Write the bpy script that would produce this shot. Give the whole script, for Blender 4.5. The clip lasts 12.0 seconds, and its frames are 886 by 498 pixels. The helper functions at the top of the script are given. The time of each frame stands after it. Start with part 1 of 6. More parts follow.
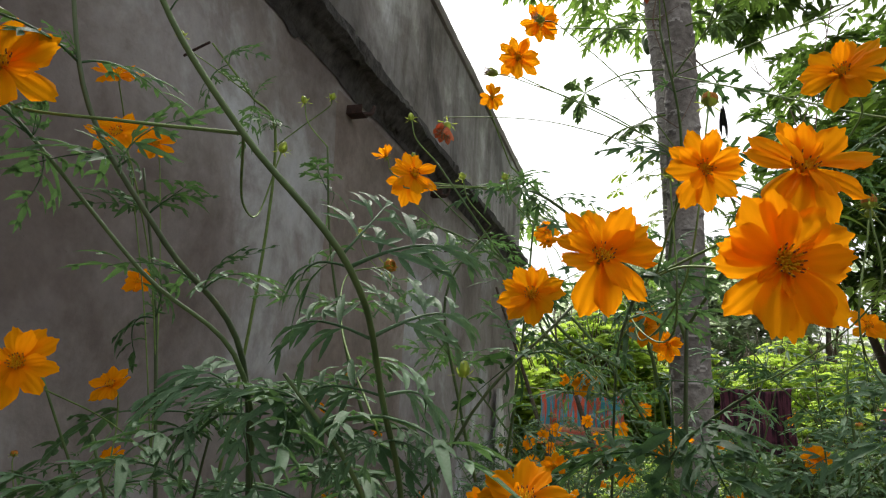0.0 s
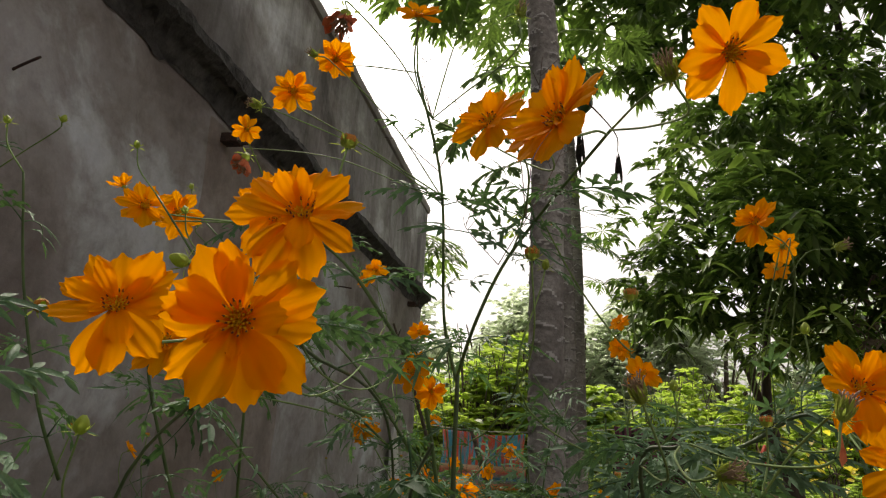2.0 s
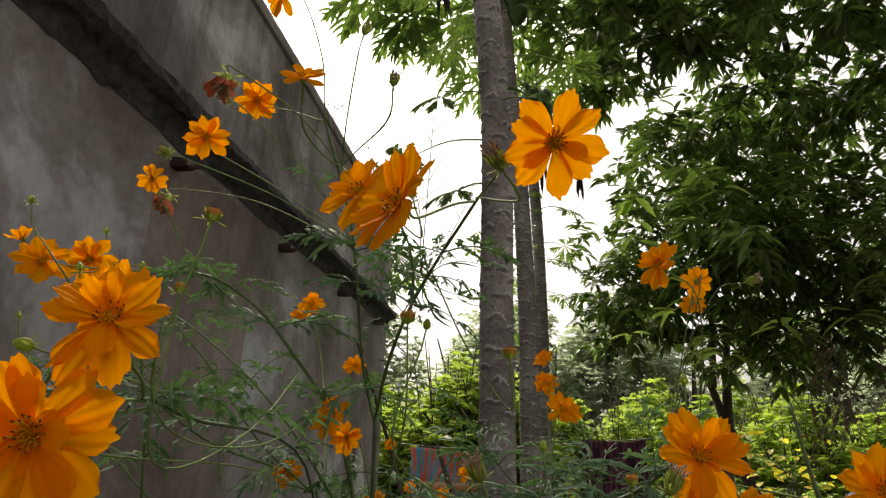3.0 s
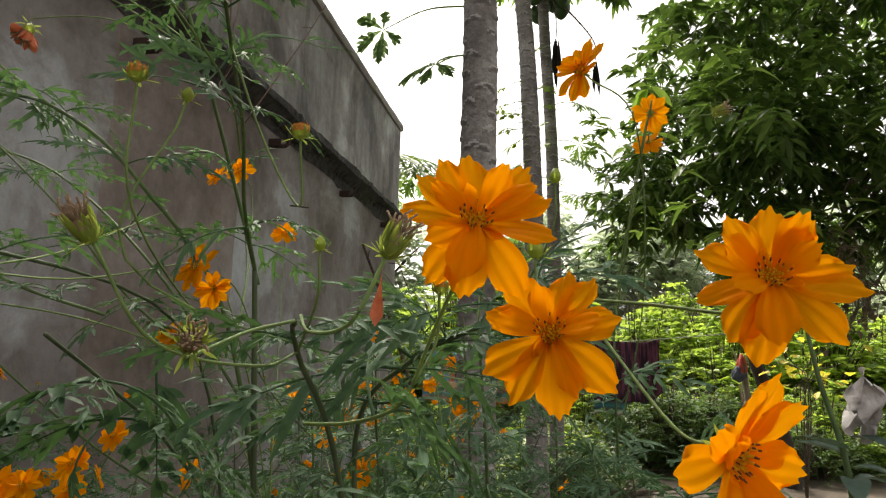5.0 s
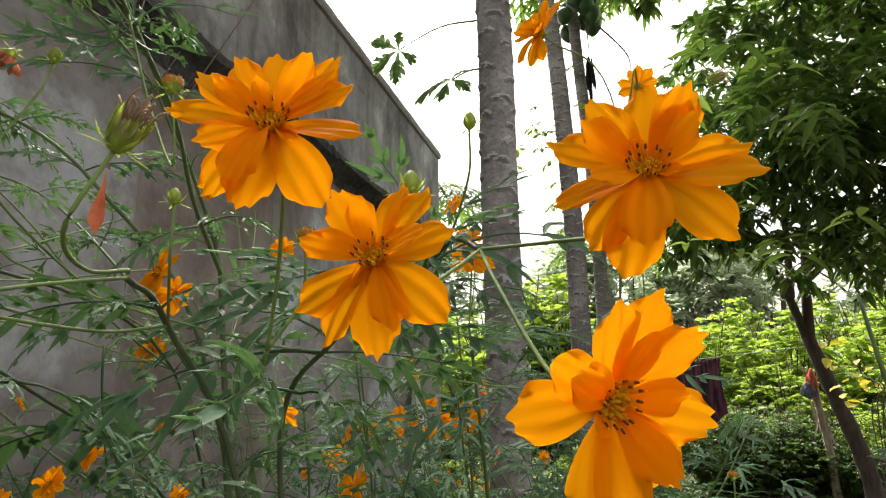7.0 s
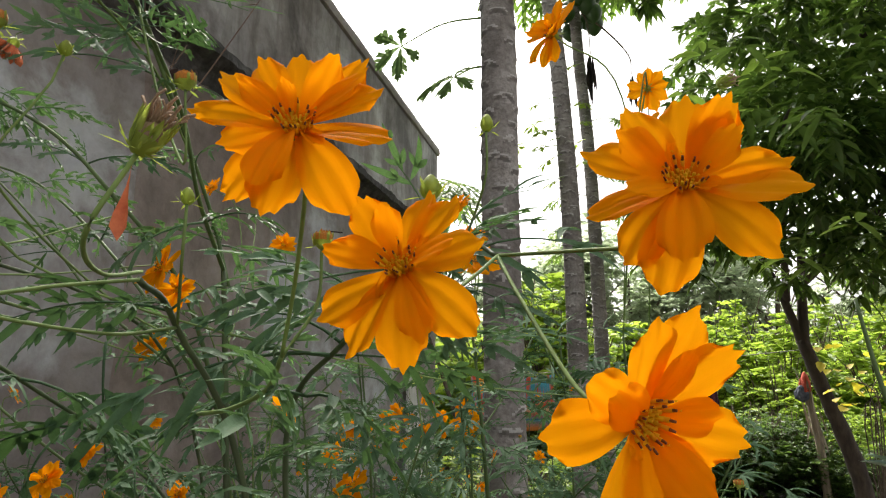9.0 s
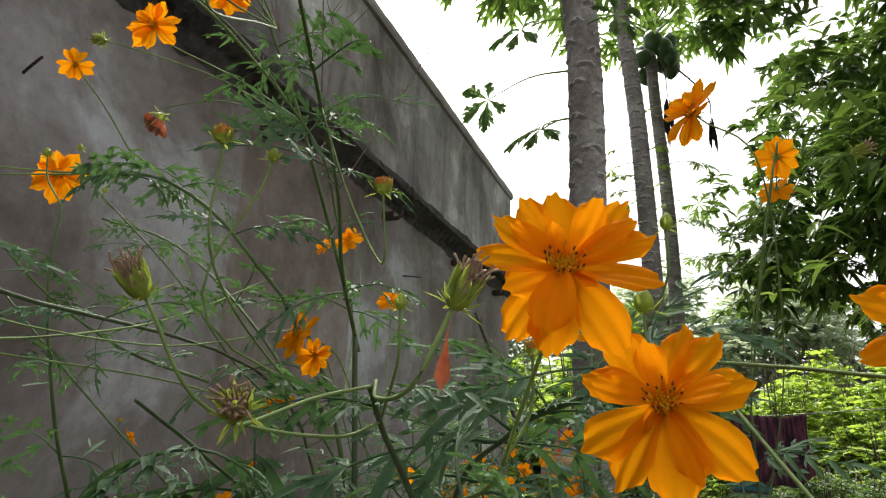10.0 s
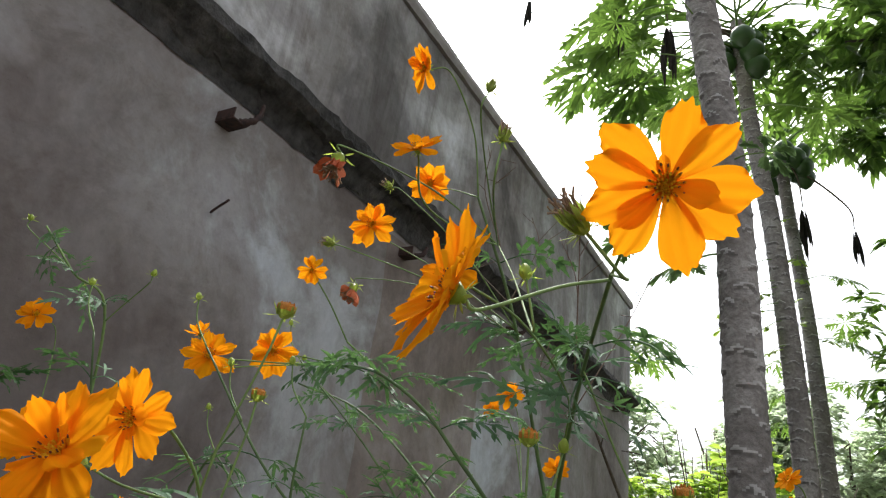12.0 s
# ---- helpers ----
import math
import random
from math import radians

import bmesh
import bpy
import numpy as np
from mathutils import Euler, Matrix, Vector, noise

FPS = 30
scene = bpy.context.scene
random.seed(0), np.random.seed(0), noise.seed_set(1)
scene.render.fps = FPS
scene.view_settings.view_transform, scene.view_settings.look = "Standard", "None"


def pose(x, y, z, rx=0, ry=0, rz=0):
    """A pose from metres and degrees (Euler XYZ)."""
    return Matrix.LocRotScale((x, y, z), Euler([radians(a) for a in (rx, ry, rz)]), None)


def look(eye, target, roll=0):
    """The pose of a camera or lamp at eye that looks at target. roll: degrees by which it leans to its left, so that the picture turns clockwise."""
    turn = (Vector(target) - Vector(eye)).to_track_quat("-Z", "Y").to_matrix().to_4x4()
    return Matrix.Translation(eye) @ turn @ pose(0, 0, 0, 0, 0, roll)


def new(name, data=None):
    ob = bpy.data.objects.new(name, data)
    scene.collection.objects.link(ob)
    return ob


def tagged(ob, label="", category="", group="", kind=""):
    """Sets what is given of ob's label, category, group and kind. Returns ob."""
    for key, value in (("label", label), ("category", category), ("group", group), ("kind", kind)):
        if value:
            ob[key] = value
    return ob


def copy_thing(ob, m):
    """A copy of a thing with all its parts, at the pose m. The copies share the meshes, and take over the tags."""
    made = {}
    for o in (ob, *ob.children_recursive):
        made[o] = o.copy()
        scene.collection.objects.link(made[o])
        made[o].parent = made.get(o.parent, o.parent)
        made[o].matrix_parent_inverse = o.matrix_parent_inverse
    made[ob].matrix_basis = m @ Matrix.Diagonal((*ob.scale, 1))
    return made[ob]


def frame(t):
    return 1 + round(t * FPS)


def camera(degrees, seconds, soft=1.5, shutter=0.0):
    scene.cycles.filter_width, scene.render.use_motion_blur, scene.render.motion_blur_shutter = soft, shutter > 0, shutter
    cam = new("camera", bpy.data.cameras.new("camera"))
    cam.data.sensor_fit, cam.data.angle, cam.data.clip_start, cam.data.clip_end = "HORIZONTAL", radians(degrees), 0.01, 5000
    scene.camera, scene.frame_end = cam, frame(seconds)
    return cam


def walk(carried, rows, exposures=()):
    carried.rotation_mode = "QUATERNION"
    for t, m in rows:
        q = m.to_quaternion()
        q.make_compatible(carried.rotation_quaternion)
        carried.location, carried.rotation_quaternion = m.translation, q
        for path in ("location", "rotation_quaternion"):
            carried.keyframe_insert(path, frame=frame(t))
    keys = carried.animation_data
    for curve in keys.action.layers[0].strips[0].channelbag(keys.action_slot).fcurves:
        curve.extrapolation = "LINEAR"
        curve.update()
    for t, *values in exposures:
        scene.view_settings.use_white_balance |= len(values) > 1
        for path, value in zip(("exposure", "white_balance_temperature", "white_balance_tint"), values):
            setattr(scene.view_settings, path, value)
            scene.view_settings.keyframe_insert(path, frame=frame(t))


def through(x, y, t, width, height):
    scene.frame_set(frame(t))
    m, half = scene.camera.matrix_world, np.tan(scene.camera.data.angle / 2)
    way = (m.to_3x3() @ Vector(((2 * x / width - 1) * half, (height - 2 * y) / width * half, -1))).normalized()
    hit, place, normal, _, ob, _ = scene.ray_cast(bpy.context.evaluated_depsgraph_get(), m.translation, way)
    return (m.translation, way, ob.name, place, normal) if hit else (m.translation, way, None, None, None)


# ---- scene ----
cam = camera(70.4, 12.0, 1.2)
PATH = [
    (0, (-0.149, -0.086, 1.286), (-0.729, 1.778, 1.723), 3.2),
    (0.5, (-0.088, -0.055, 1.276), (-0.611, 1.834, 1.67), 4.6),
    (1, (-0.039, -0.032, 1.285), (-0.471, 1.881, 1.679), 4.4),
    (1.5, (-0.01, -0.017, 1.297), (-0.38, 1.895, 1.752), 4.1),
    (2, (0.023, -0.02, 1.309), (-0.321, 1.87, 1.866), 3.3),
    (2.5, (0.059, -0.023, 1.33), (-0.269, 1.856, 1.932), 2.9),
    (3, (0.09, -0.027, 1.344), (-0.165, 1.863, 1.944), 1.8),
    (3.2, (0.103, -0.03, 1.341), (-0.162, 1.873, 1.898), 1.5),
    (4.8, (0.199, 0.125, 1.299), (-0.088, 2.076, 1.633), 0.9),
    (5, (0.212, 0.135, 1.296), (-0.125, 2.08, 1.62), 1.5),
    (5.5, (0.267, 0.165, 1.295), (-0.226, 2.084, 1.563), 3.0),
    (6, (0.3, 0.177, 1.302), (-0.29, 2.061, 1.623), 1.6),
    (6.5, (0.293, 0.188, 1.28), (-0.296, 2.074, 1.588), 0.3),
    (7, (0.278, 0.2, 1.267), (-0.215, 2.093, 1.684), -0.7),
    (7.2, (0.275, 0.204, 1.266), (-0.196, 2.104, 1.675), -0.4),
    (9, (0.268, 0.202, 1.272), (-0.214, 2.1, 1.678), 0.3),
    (9.5, (0.245, 0.191, 1.278), (-0.293, 2.068, 1.709), 0.7),
    (10, (0.216, 0.168, 1.296), (-0.462, 1.975, 1.822), 2.3),
    (10.5, (0.19, 0.14, 1.323), (-0.627, 1.837, 1.996), 3.3),
    (11, (0.166, 0.116, 1.357), (-0.76, 1.699, 2.156), 4.3),
    (11.5, (0.149, 0.097, 1.382), (-0.771, 1.666, 2.213), 5.3),
    (12, (0.137, 0.079, 1.386), (-0.823, 1.651, 2.165), 7.7),
]
EXPOSURES = [(0.0, 0.88, 6500, 11), (0.5, 1.23, 6650, 10), (1.0, 1.35, 6750, 9), (1.5, 0.87, 6900, 11), (2.0, 0.44, 7100, 15), (2.5, 0.31, 7150, 17), (3.2, 0.52, 7150, 16), (4.8, 0.89, 6950, 14), (5.5, 1.10, 6900, 13), (6.0, 1.18, 6850, 13), (7.2, 1.29, 6700, 12), (9.0, 1.18, 6700, 12), (9.5, 1.02, 6650, 13), (10.0, 1.02, 6550, 12), (10.5, 0.92, 6450, 12), (11.0, 0.68, 6350, 13), (12.0, 1.18, 6200, 11)]
walk(cam, [(t, look(eye, target, roll)) for t, eye, target, roll in PATH], EXPOSURES)

# ---- light: bright overcast sky, a broad soft sun ahead and high ----
SUN_AT = Vector((-0.30, 0.62, 0.95)).normalized()
world = bpy.data.worlds.new("overcast_sky")
scene.world = world
world.use_nodes = True
wn = world.node_tree
sky = wn.nodes.new("ShaderNodeTexSky")
sky.sky_type = "NISHITA"
sky.sun_disc = False
sky.sun_elevation = math.asin(SUN_AT.z)
sky.sun_rotation = math.atan2(SUN_AT.x, SUN_AT.y)
sky.air_density, sky.dust_density, sky.ozone_density = 1.0, 6.0, 1.0
grey = wn.nodes.new("ShaderNodeHueSaturation")
grey.inputs["Saturation"].default_value = 0.12
wn.links.new(sky.outputs["Color"], grey.inputs["Color"])
back = wn.nodes["Background"]
back.inputs["Strength"].default_value = 0.15
wn.links.new(grey.outputs["Color"], back.inputs["Color"])
sun_data = bpy.data.lights.new("sun", "SUN")
sun_data.energy, sun_data.angle, sun_data.color = 2.2, radians(12), (1.0, 0.94, 0.84)
sun = new("sun", sun_data)
sun.matrix_world = look(SUN_AT * 30, (0, 0, 0))

Z0 = 0.2            # ground level
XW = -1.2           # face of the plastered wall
YC = 5.73           # its far corner


# ---- materials ----
def shader(name, rough=0.7, metal=0.0):
    m = bpy.data.materials.new(name)
    m.use_nodes = True
    nt = m.node_tree
    bsdf = nt.nodes["Principled BSDF"]
    bsdf.inputs["Roughness"].default_value = rough
    bsdf.inputs["Metallic"].default_value = metal
    return m, nt, bsdf


def coords(nt, scale=(1, 1, 1), kind="Object"):
    tc = nt.nodes.new("ShaderNodeTexCoord")
    mp = nt.nodes.new("ShaderNodeMapping")
    mp.inputs["Scale"].default_value = scale
    nt.links.new(tc.outputs[kind], mp.inputs["Vector"])
    return mp.outputs["Vector"]


def noise_node(nt, vec, scale, detail=4.0, rough=0.55, distort=0.0):
    n = nt.nodes.new("ShaderNodeTexNoise")
    n.inputs["Scale"].default_value = scale
    n.inputs["Detail"].default_value = detail
    n.inputs["Roughness"].default_value = rough
    n.inputs["Distortion"].default_value = distort
    nt.links.new(vec, n.inputs["Vector"])
    return n.outputs["Fac"]


def ramp(nt, fac, stops):
    r = nt.nodes.new("ShaderNodeValToRGB")
    els = r.color_ramp.elements
    while len(els) < len(stops):
        els.new(0.5)
    for e, (p, c) in zip(els, stops):
        e.position, e.color = p, (*c, 1)
    nt.links.new(fac, r.inputs["Fac"])
    return r.outputs["Color"]


def mix(nt, a, b, fac, mode="MIX"):
    n = nt.nodes.new("ShaderNodeMix")
    n.data_type, n.blend_type = "RGBA", mode
    for sock, v in ((n.inputs[6], a), (n.inputs[7], b), (n.inputs[0], fac)):
        if isinstance(v, bpy.types.NodeSocket):
            nt.links.new(v, sock)
        elif isinstance(v, tuple):
            sock.default_value = (*v, 1)
        else:
            sock.default_value = v
    return n.outputs[2]


def bump(nt, bsdf, height, strength=0.3, dist=0.01):
    b = nt.nodes.new("ShaderNodeBump")
    b.inputs["Strength"].default_value, b.inputs["Distance"].default_value = strength, dist
    nt.links.new(height, b.inputs["Height"])
    nt.links.new(b.outputs["Normal"], bsdf.inputs["Normal"])


def rnd(nt, island=False):
    if island:
        return nt.nodes.new("ShaderNodeNewGeometry").outputs["Random Per Island"]
    return nt.nodes.new("ShaderNodeObjectInfo").outputs["Random"]


def translucent(nt, bsdf, colour, amount):
    t = nt.nodes.new("ShaderNodeBsdfTranslucent")
    if isinstance(colour, tuple):
        t.inputs["Color"].default_value = (*colour, 1)
    else:
        nt.links.new(colour, t.inputs["Color"])
    mx = nt.nodes.new("ShaderNodeMixShader")
    mx.inputs[0].default_value = amount
    nt.links.new(bsdf.outputs[0], mx.inputs[1])
    nt.links.new(t.outputs[0], mx.inputs[2])
    nt.links.new(mx.outputs[0], nt.nodes["Material Output"].inputs["Surface"])


def leafy(name, dark, light, through, amount=0.35, rough=0.5, island=True, grain=60.0):
    m, nt, b = shader(name, rough)
    b.inputs["Specular IOR Level"].default_value = 0.4 if rough < 0.52 else 0.16
    r = rnd(nt, island)
    base = mix(nt, dark, light, r)
    n = noise_node(nt, coords(nt), grain, 3)
    spots = ramp(nt, n, [(0.3, (0.72, 0.74, 0.7)), (0.7, (1.15, 1.12, 1.1))])
    col = mix(nt, base, spots, 1.0, "MULTIPLY")
    nt.links.new(col, b.inputs["Base Color"])
    bump(nt, b, n, 0.25, 0.002)
    translucent(nt, b, mix(nt, through, tuple(min(1, 1.5 * c) for c in through), r), amount)
    return m


def plain(name, dark, light, rough=0.8, scale=30.0, relief=0.3, dist=0.003, stretch=(1, 1, 1), metal=0.0):
    m, nt, b = shader(name, rough, metal)
    v = coords(nt, stretch)
    n1, n2 = noise_node(nt, v, scale, 5, 0.6), noise_node(nt, v, scale * 0.17, 3)
    c = mix(nt, ramp(nt, n1, [(0.3, dark), (0.72, light)]), ramp(nt, n2, [(0.3, (0.7, 0.7, 0.7)), (0.7, (1.15, 1.15, 1.15))]), 1.0, "MULTIPLY")
    nt.links.new(c, b.inputs["Base Color"])
    bump(nt, b, n1, relief, dist)
    return m


def petal_material(name, root, tip, through):
    m, nt, b = shader(name, 0.62)
    v = coords(nt, (4, 60, 10))
    streak = noise_node(nt, v, 1.6, 3)
    sep = nt.nodes.new("ShaderNodeSeparateXYZ")
    nt.links.new(coords(nt), sep.inputs[0])
    along = ramp(nt, sep.outputs["X"], [(0.06, root), (0.20, tuple(0.5 * (p + q) for p, q in zip(root, tip))), (0.42, tip)])
    c = mix(nt, along, ramp(nt, streak, [(0.3, (0.98, 0.96, 0.94)), (0.7, (1.03, 1.04, 1.03))]), 1.0, "MULTIPLY")
    c = mix(nt, c, mix(nt, (0.96, 0.92, 0.94), (1.03, 1.06, 1.0), rnd(nt)), 1.0, "MULTIPLY")
    nt.links.new(c, b.inputs["Base Color"])
    bump(nt, b, streak, 0.12, 0.015)
    b.inputs["Specular IOR Level"].default_value = 0.02
    translucent(nt, b, through, 0.56)
    return m


def wall_material(name, dark, mid, light, wet=0.5, bloom=None):
    """Weathered cement plaster: cloudy stains, run-off streaks, fine trowel grain."""
    m, nt, b = shader(name, 0.9)
    v = coords(nt)
    cloud = noise_node(nt, v, 1.25, 6, 0.62, 0.35)
    base = ramp(nt, cloud, [(0.38, dark), (0.47, mid), (0.52, mid), (0.60, light)])
    wide = noise_node(nt, v, 0.62, 4, 0.55, 0.6)
    base = mix(nt, base, ramp(nt, wide, [(0.38, (0.80, 0.765, 0.745)), (0.5, (1, 0.985, 0.98)), (0.62, (1.16, 1.18, 1.22))]), 1.0, "MULTIPLY")
    blot = noise_node(nt, v, 5.5, 8, 0.75, 0.4)
    base = mix(nt, base, ramp(nt, blot, [(0.36, (0.78, 0.75, 0.73)), (0.5, (1, 1, 1)), (0.66, (1.14, 1.16, 1.19))]), 1.0, "MULTIPLY")
    fine = noise_node(nt, v, 26, 6, 0.7)
    base = mix(nt, base, ramp(nt, fine, [(0.25, (0.84, 0.84, 0.85)), (0.75, (1.12, 1.11, 1.10))]), 1.0, "MULTIPLY")
    run = noise_node(nt, coords(nt, (4.0, 4.0, 0.45)), 1.3, 6, 0.7, 0.8)
    base = mix(nt, base, ramp(nt, run, [(0.33, (0.6, 0.58, 0.56)), (0.52, (1.0, 1.0, 1.0)), (0.70, (1.22, 1.24, 1.26))]), wet, "MULTIPLY")
    if bloom:
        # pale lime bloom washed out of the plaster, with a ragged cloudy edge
        place = nt.nodes.new("ShaderNodeNewGeometry")
        oval = nt.nodes.new("ShaderNodeMapping")
        oval.vector_type = "TEXTURE"
        oval.inputs["Location"].default_value, oval.inputs["Scale"].default_value = bloom
        nt.links.new(place.outputs["Position"], oval.inputs["Vector"])
        far = nt.nodes.new("ShaderNodeVectorMath")
        far.operation = "LENGTH"
        nt.links.new(oval.outputs[0], far.inputs[0])
        edge = nt.nodes.new("ShaderNodeMath")
        edge.operation = "ADD"
        nt.links.new(far.outputs["Value"], edge.inputs[0])
        nt.links.new(noise_node(nt, v, 2.6, 6, 0.65, 0.5), edge.inputs[1])
        base = mix(nt, base, ramp(nt, edge.outputs[0], [(0.55, (1.27, 1.33, 1.38)), (1.0, (1.0, 1.0, 1.0))]), 1.0, "MULTIPLY")
    specks = noise_node(nt, v, 110, 2, 0.5)
    base = mix(nt, base, ramp(nt, specks, [(0.22, (0.55, 0.53, 0.5)), (0.30, (1, 1, 1))]), 0.5, "MULTIPLY")
    nt.links.new(base, b.inputs["Base Color"])
    bump(nt, b, fine, 0.45, 0.006)
    return m


PLASTER = wall_material("cement_plaster", (0.180, 0.156, 0.147), (0.272, 0.252, 0.246), (0.43, 0.445, 0.46), 0.10, ((0, 0.85, 2.10), (50.0, 1.3, 0.62)))
PLASTER_UP = wall_material("upper_plaster", (0.16, 0.152, 0.152), (0.315, 0.305, 0.305), (0.52, 0.525, 0.535), 0.95)
PLASTER_BROWN = wall_material("brown_plaster", (0.165, 0.135, 0.120), (0.232, 0.196, 0.176), (0.31, 0.272, 0.25), 0.35)
MOULD = plain("mouldy_concrete", (0.026, 0.026, 0.027), (0.110, 0.105, 0.103), 0.95, 22, 0.9, 0.02)
COPING = plain("coping_concrete", (0.30, 0.27, 0.27), (0.44, 0.42, 0.42), 0.9, 12, 0.4, 0.006)
RUST = plain("rusty_iron", (0.02, 0.016, 0.015), (0.085, 0.042, 0.034), 0.85, 60, 0.6, 0.004)
WHITE_BOARD = plain("limewashed_board", (0.5, 0.5, 0.49), (0.72, 0.72, 0.71), 0.85, 14, 0.3, 0.003)
PETAL = petal_material("orange_petal", (0.84, 0.245, 0.003), (0.91, 0.350, 0.003), (0.93, 0.350, 0.004))
PETAL_RED = plain("withered_petal", (0.50, 0.09, 0.035), (0.82, 0.26, 0.10), 0.7, 200, 0.4, 0.001)
FLORET = leafy("yellow_florets", (0.88, 0.42, 0.008), (0.98, 0.62, 0.03), (1.0, 0.6, 0.02), 0.5, 0.6, True, 8.0)
ANTHER = plain("dark_anthers", (0.10, 0.030, 0.008), (0.30, 0.095, 0.018), 0.6, 600, 0.2, 0.0004)
SEPAL = leafy("green_sepals", (0.17, 0.24, 0.04), (0.36, 0.42, 0.08), (0.4, 0.5, 0.08), 0.4)
BUD_TIP = plain("bud_petals", (0.38, 0.12, 0.01), (0.80, 0.34, 0.03), 0.6, 250, 0.5, 0.001, (1, 1, 0.1))
SEED = plain("dry_seed_head", (0.22, 0.13, 0.08), (0.60, 0.44, 0.29), 0.85, 300, 0.5, 0.001)
STEM = plain("cosmos_stem", (0.060, 0.110, 0.032), (0.125, 0.20, 0.062), 0.55, 80, 0.2, 0.001, (1, 1, 0.2))
STEM_DARK = plain("cosmos_stem_dark", (0.042, 0.070, 0.030), (0.100, 0.145, 0.060), 0.55, 80, 0.2, 0.001, (1, 1, 0.2))
STALK = plain("flower_stalk", (0.11, 0.19, 0.045), (0.21, 0.32, 0.085), 0.7, 90, 0.15, 0.0006)
DRY_WOOD = plain("dry_bleached_wood", (0.20, 0.16, 0.11), (0.44, 0.37, 0.27), 0.9, 40, 0.6, 0.006, (1, 1, 0.15))
RED_RAG = plain("faded_red_cloth", (0.38, 0.05, 0.03), (0.58, 0.11, 0.06), 0.9, 50, 0.4, 0.003)
GREY_RAG = plain("grey_blue_cloth", (0.05, 0.06, 0.085), (0.13, 0.15, 0.19), 0.9, 50, 0.4, 0.003)
LEAF = leafy("cosmos_leaf", (0.042, 0.098, 0.048), (0.130, 0.225, 0.135), (0.13, 0.26, 0.07), 0.24, 0.58, False)
LEAF_DARK = leafy("cosmos_leaf_dark", (0.032, 0.080, 0.038), (0.105, 0.185, 0.105), (0.10, 0.21, 0.055), 0.22, 0.58, False)
PAPAYA_LEAF = leafy("papaya_leaf", (0.040, 0.085, 0.026), (0.10, 0.170, 0.048), (0.20, 0.34, 0.05), 0.34, 0.45, True, 20)
OLD_PAPAYA = leafy("old_papaya_leaf", (0.05, 0.095, 0.04), (0.10, 0.16, 0.065), (0.18, 0.28, 0.10), 0.38, 0.6, True, 6)
PAPAYA_DRY = plain("dry_papaya_leaf", (0.02, 0.017, 0.015), (0.06, 0.05, 0.04), 0.9, 40, 0.5, 0.004)
FRUIT = plain("green_papaya_skin", (0.025, 0.07, 0.015), (0.05, 0.11, 0.025), 0.4, 20, 0.15, 0.002)
MANGO_LEAF = leafy("mango_leaf", (0.022, 0.048, 0.020), (0.125, 0.195, 0.068), (0.18, 0.32, 0.045), 0.32, 0.24, True, 25)
MANGO_YOUNG = leafy("young_mango_leaf", (0.13, 0.22, 0.04), (0.22, 0.34, 0.07), (0.35, 0.55, 0.08), 0.42, 0.3, True, 25)
MANGO_BARK = plain("mango_bark", (0.035, 0.028, 0.022), (0.09, 0.07, 0.055), 0.95, 25, 0.8, 0.01, (1, 1, 0.3))
GLAUCOUS = leafy("glaucous_leaf", (0.06, 0.10, 0.085), (0.10, 0.15, 0.125), (0.10, 0.18, 0.09), 0.2, 0.4, True, 30)
DRY_WHITE = plain("bleached_leaf", (0.48, 0.44, 0.41), (0.78, 0.74, 0.71), 0.85, 25, 0.6, 0.006)
SHRUB_LEAF = leafy("shrub_leaf", (0.070, 0.135, 0.02), (0.20, 0.30, 0.045), (0.40, 0.56, 0.07), 0.42, 0.45, True, 20)
# shrub leaf darkened so its colour carries the hedge foot's shade; weeds reuse it
SHRUB_SHADED = leafy("shaded_shrub_leaf", (0.028, 0.060, 0.016), (0.070, 0.125, 0.030), (0.14, 0.25, 0.04), 0.33, 0.5, True, 20)
YELLOW_LEAF = leafy("yellow_leaf", (0.5, 0.42, 0.04), (0.75, 0.62, 0.07), (0.8, 0.65, 0.05), 0.4, 0.5, True, 20)
# far leaves paled well past living foliage, so the colour carries distance haze
FAR_LEAF_HAZED = leafy("far_leaf_hazed", (0.26, 0.31, 0.20), (0.42, 0.48, 0.33), (0.48, 0.56, 0.38), 0.6, 0.6, True, 3)
# scar tissue, its lips paled and grooves darkened to paint in relief shading
SCAR_LIP_LIT = plain("leaf_scar_lip_lit", (0.36, 0.345, 0.335), (0.56, 0.54, 0.52), 0.85, 60, 0.4, 0.003)
SCAR_SHADED = plain("leaf_scar_shaded", (0.14, 0.128, 0.12), (0.25, 0.235, 0.222), 0.9, 60, 0.4, 0.003)
TWIG = plain("twig", (0.06, 0.045, 0.03), (0.16, 0.125, 0.09), 0.9, 40, 0.5, 0.003)
DRY_TWIG = plain("dry_flower_stalk", (0.10, 0.06, 0.05), (0.22, 0.15, 0.11), 0.8, 90, 0.2, 0.0006)
DRY_VINE = plain("dry_vine", (0.13, 0.10, 0.07), (0.30, 0.24, 0.17), 0.95, 60, 0.5, 0.003)
LINE = plain("clothes_line", (0.20, 0.20, 0.18), (0.35, 0.34, 0.3), 0.7, 60, 0.2, 0.001)


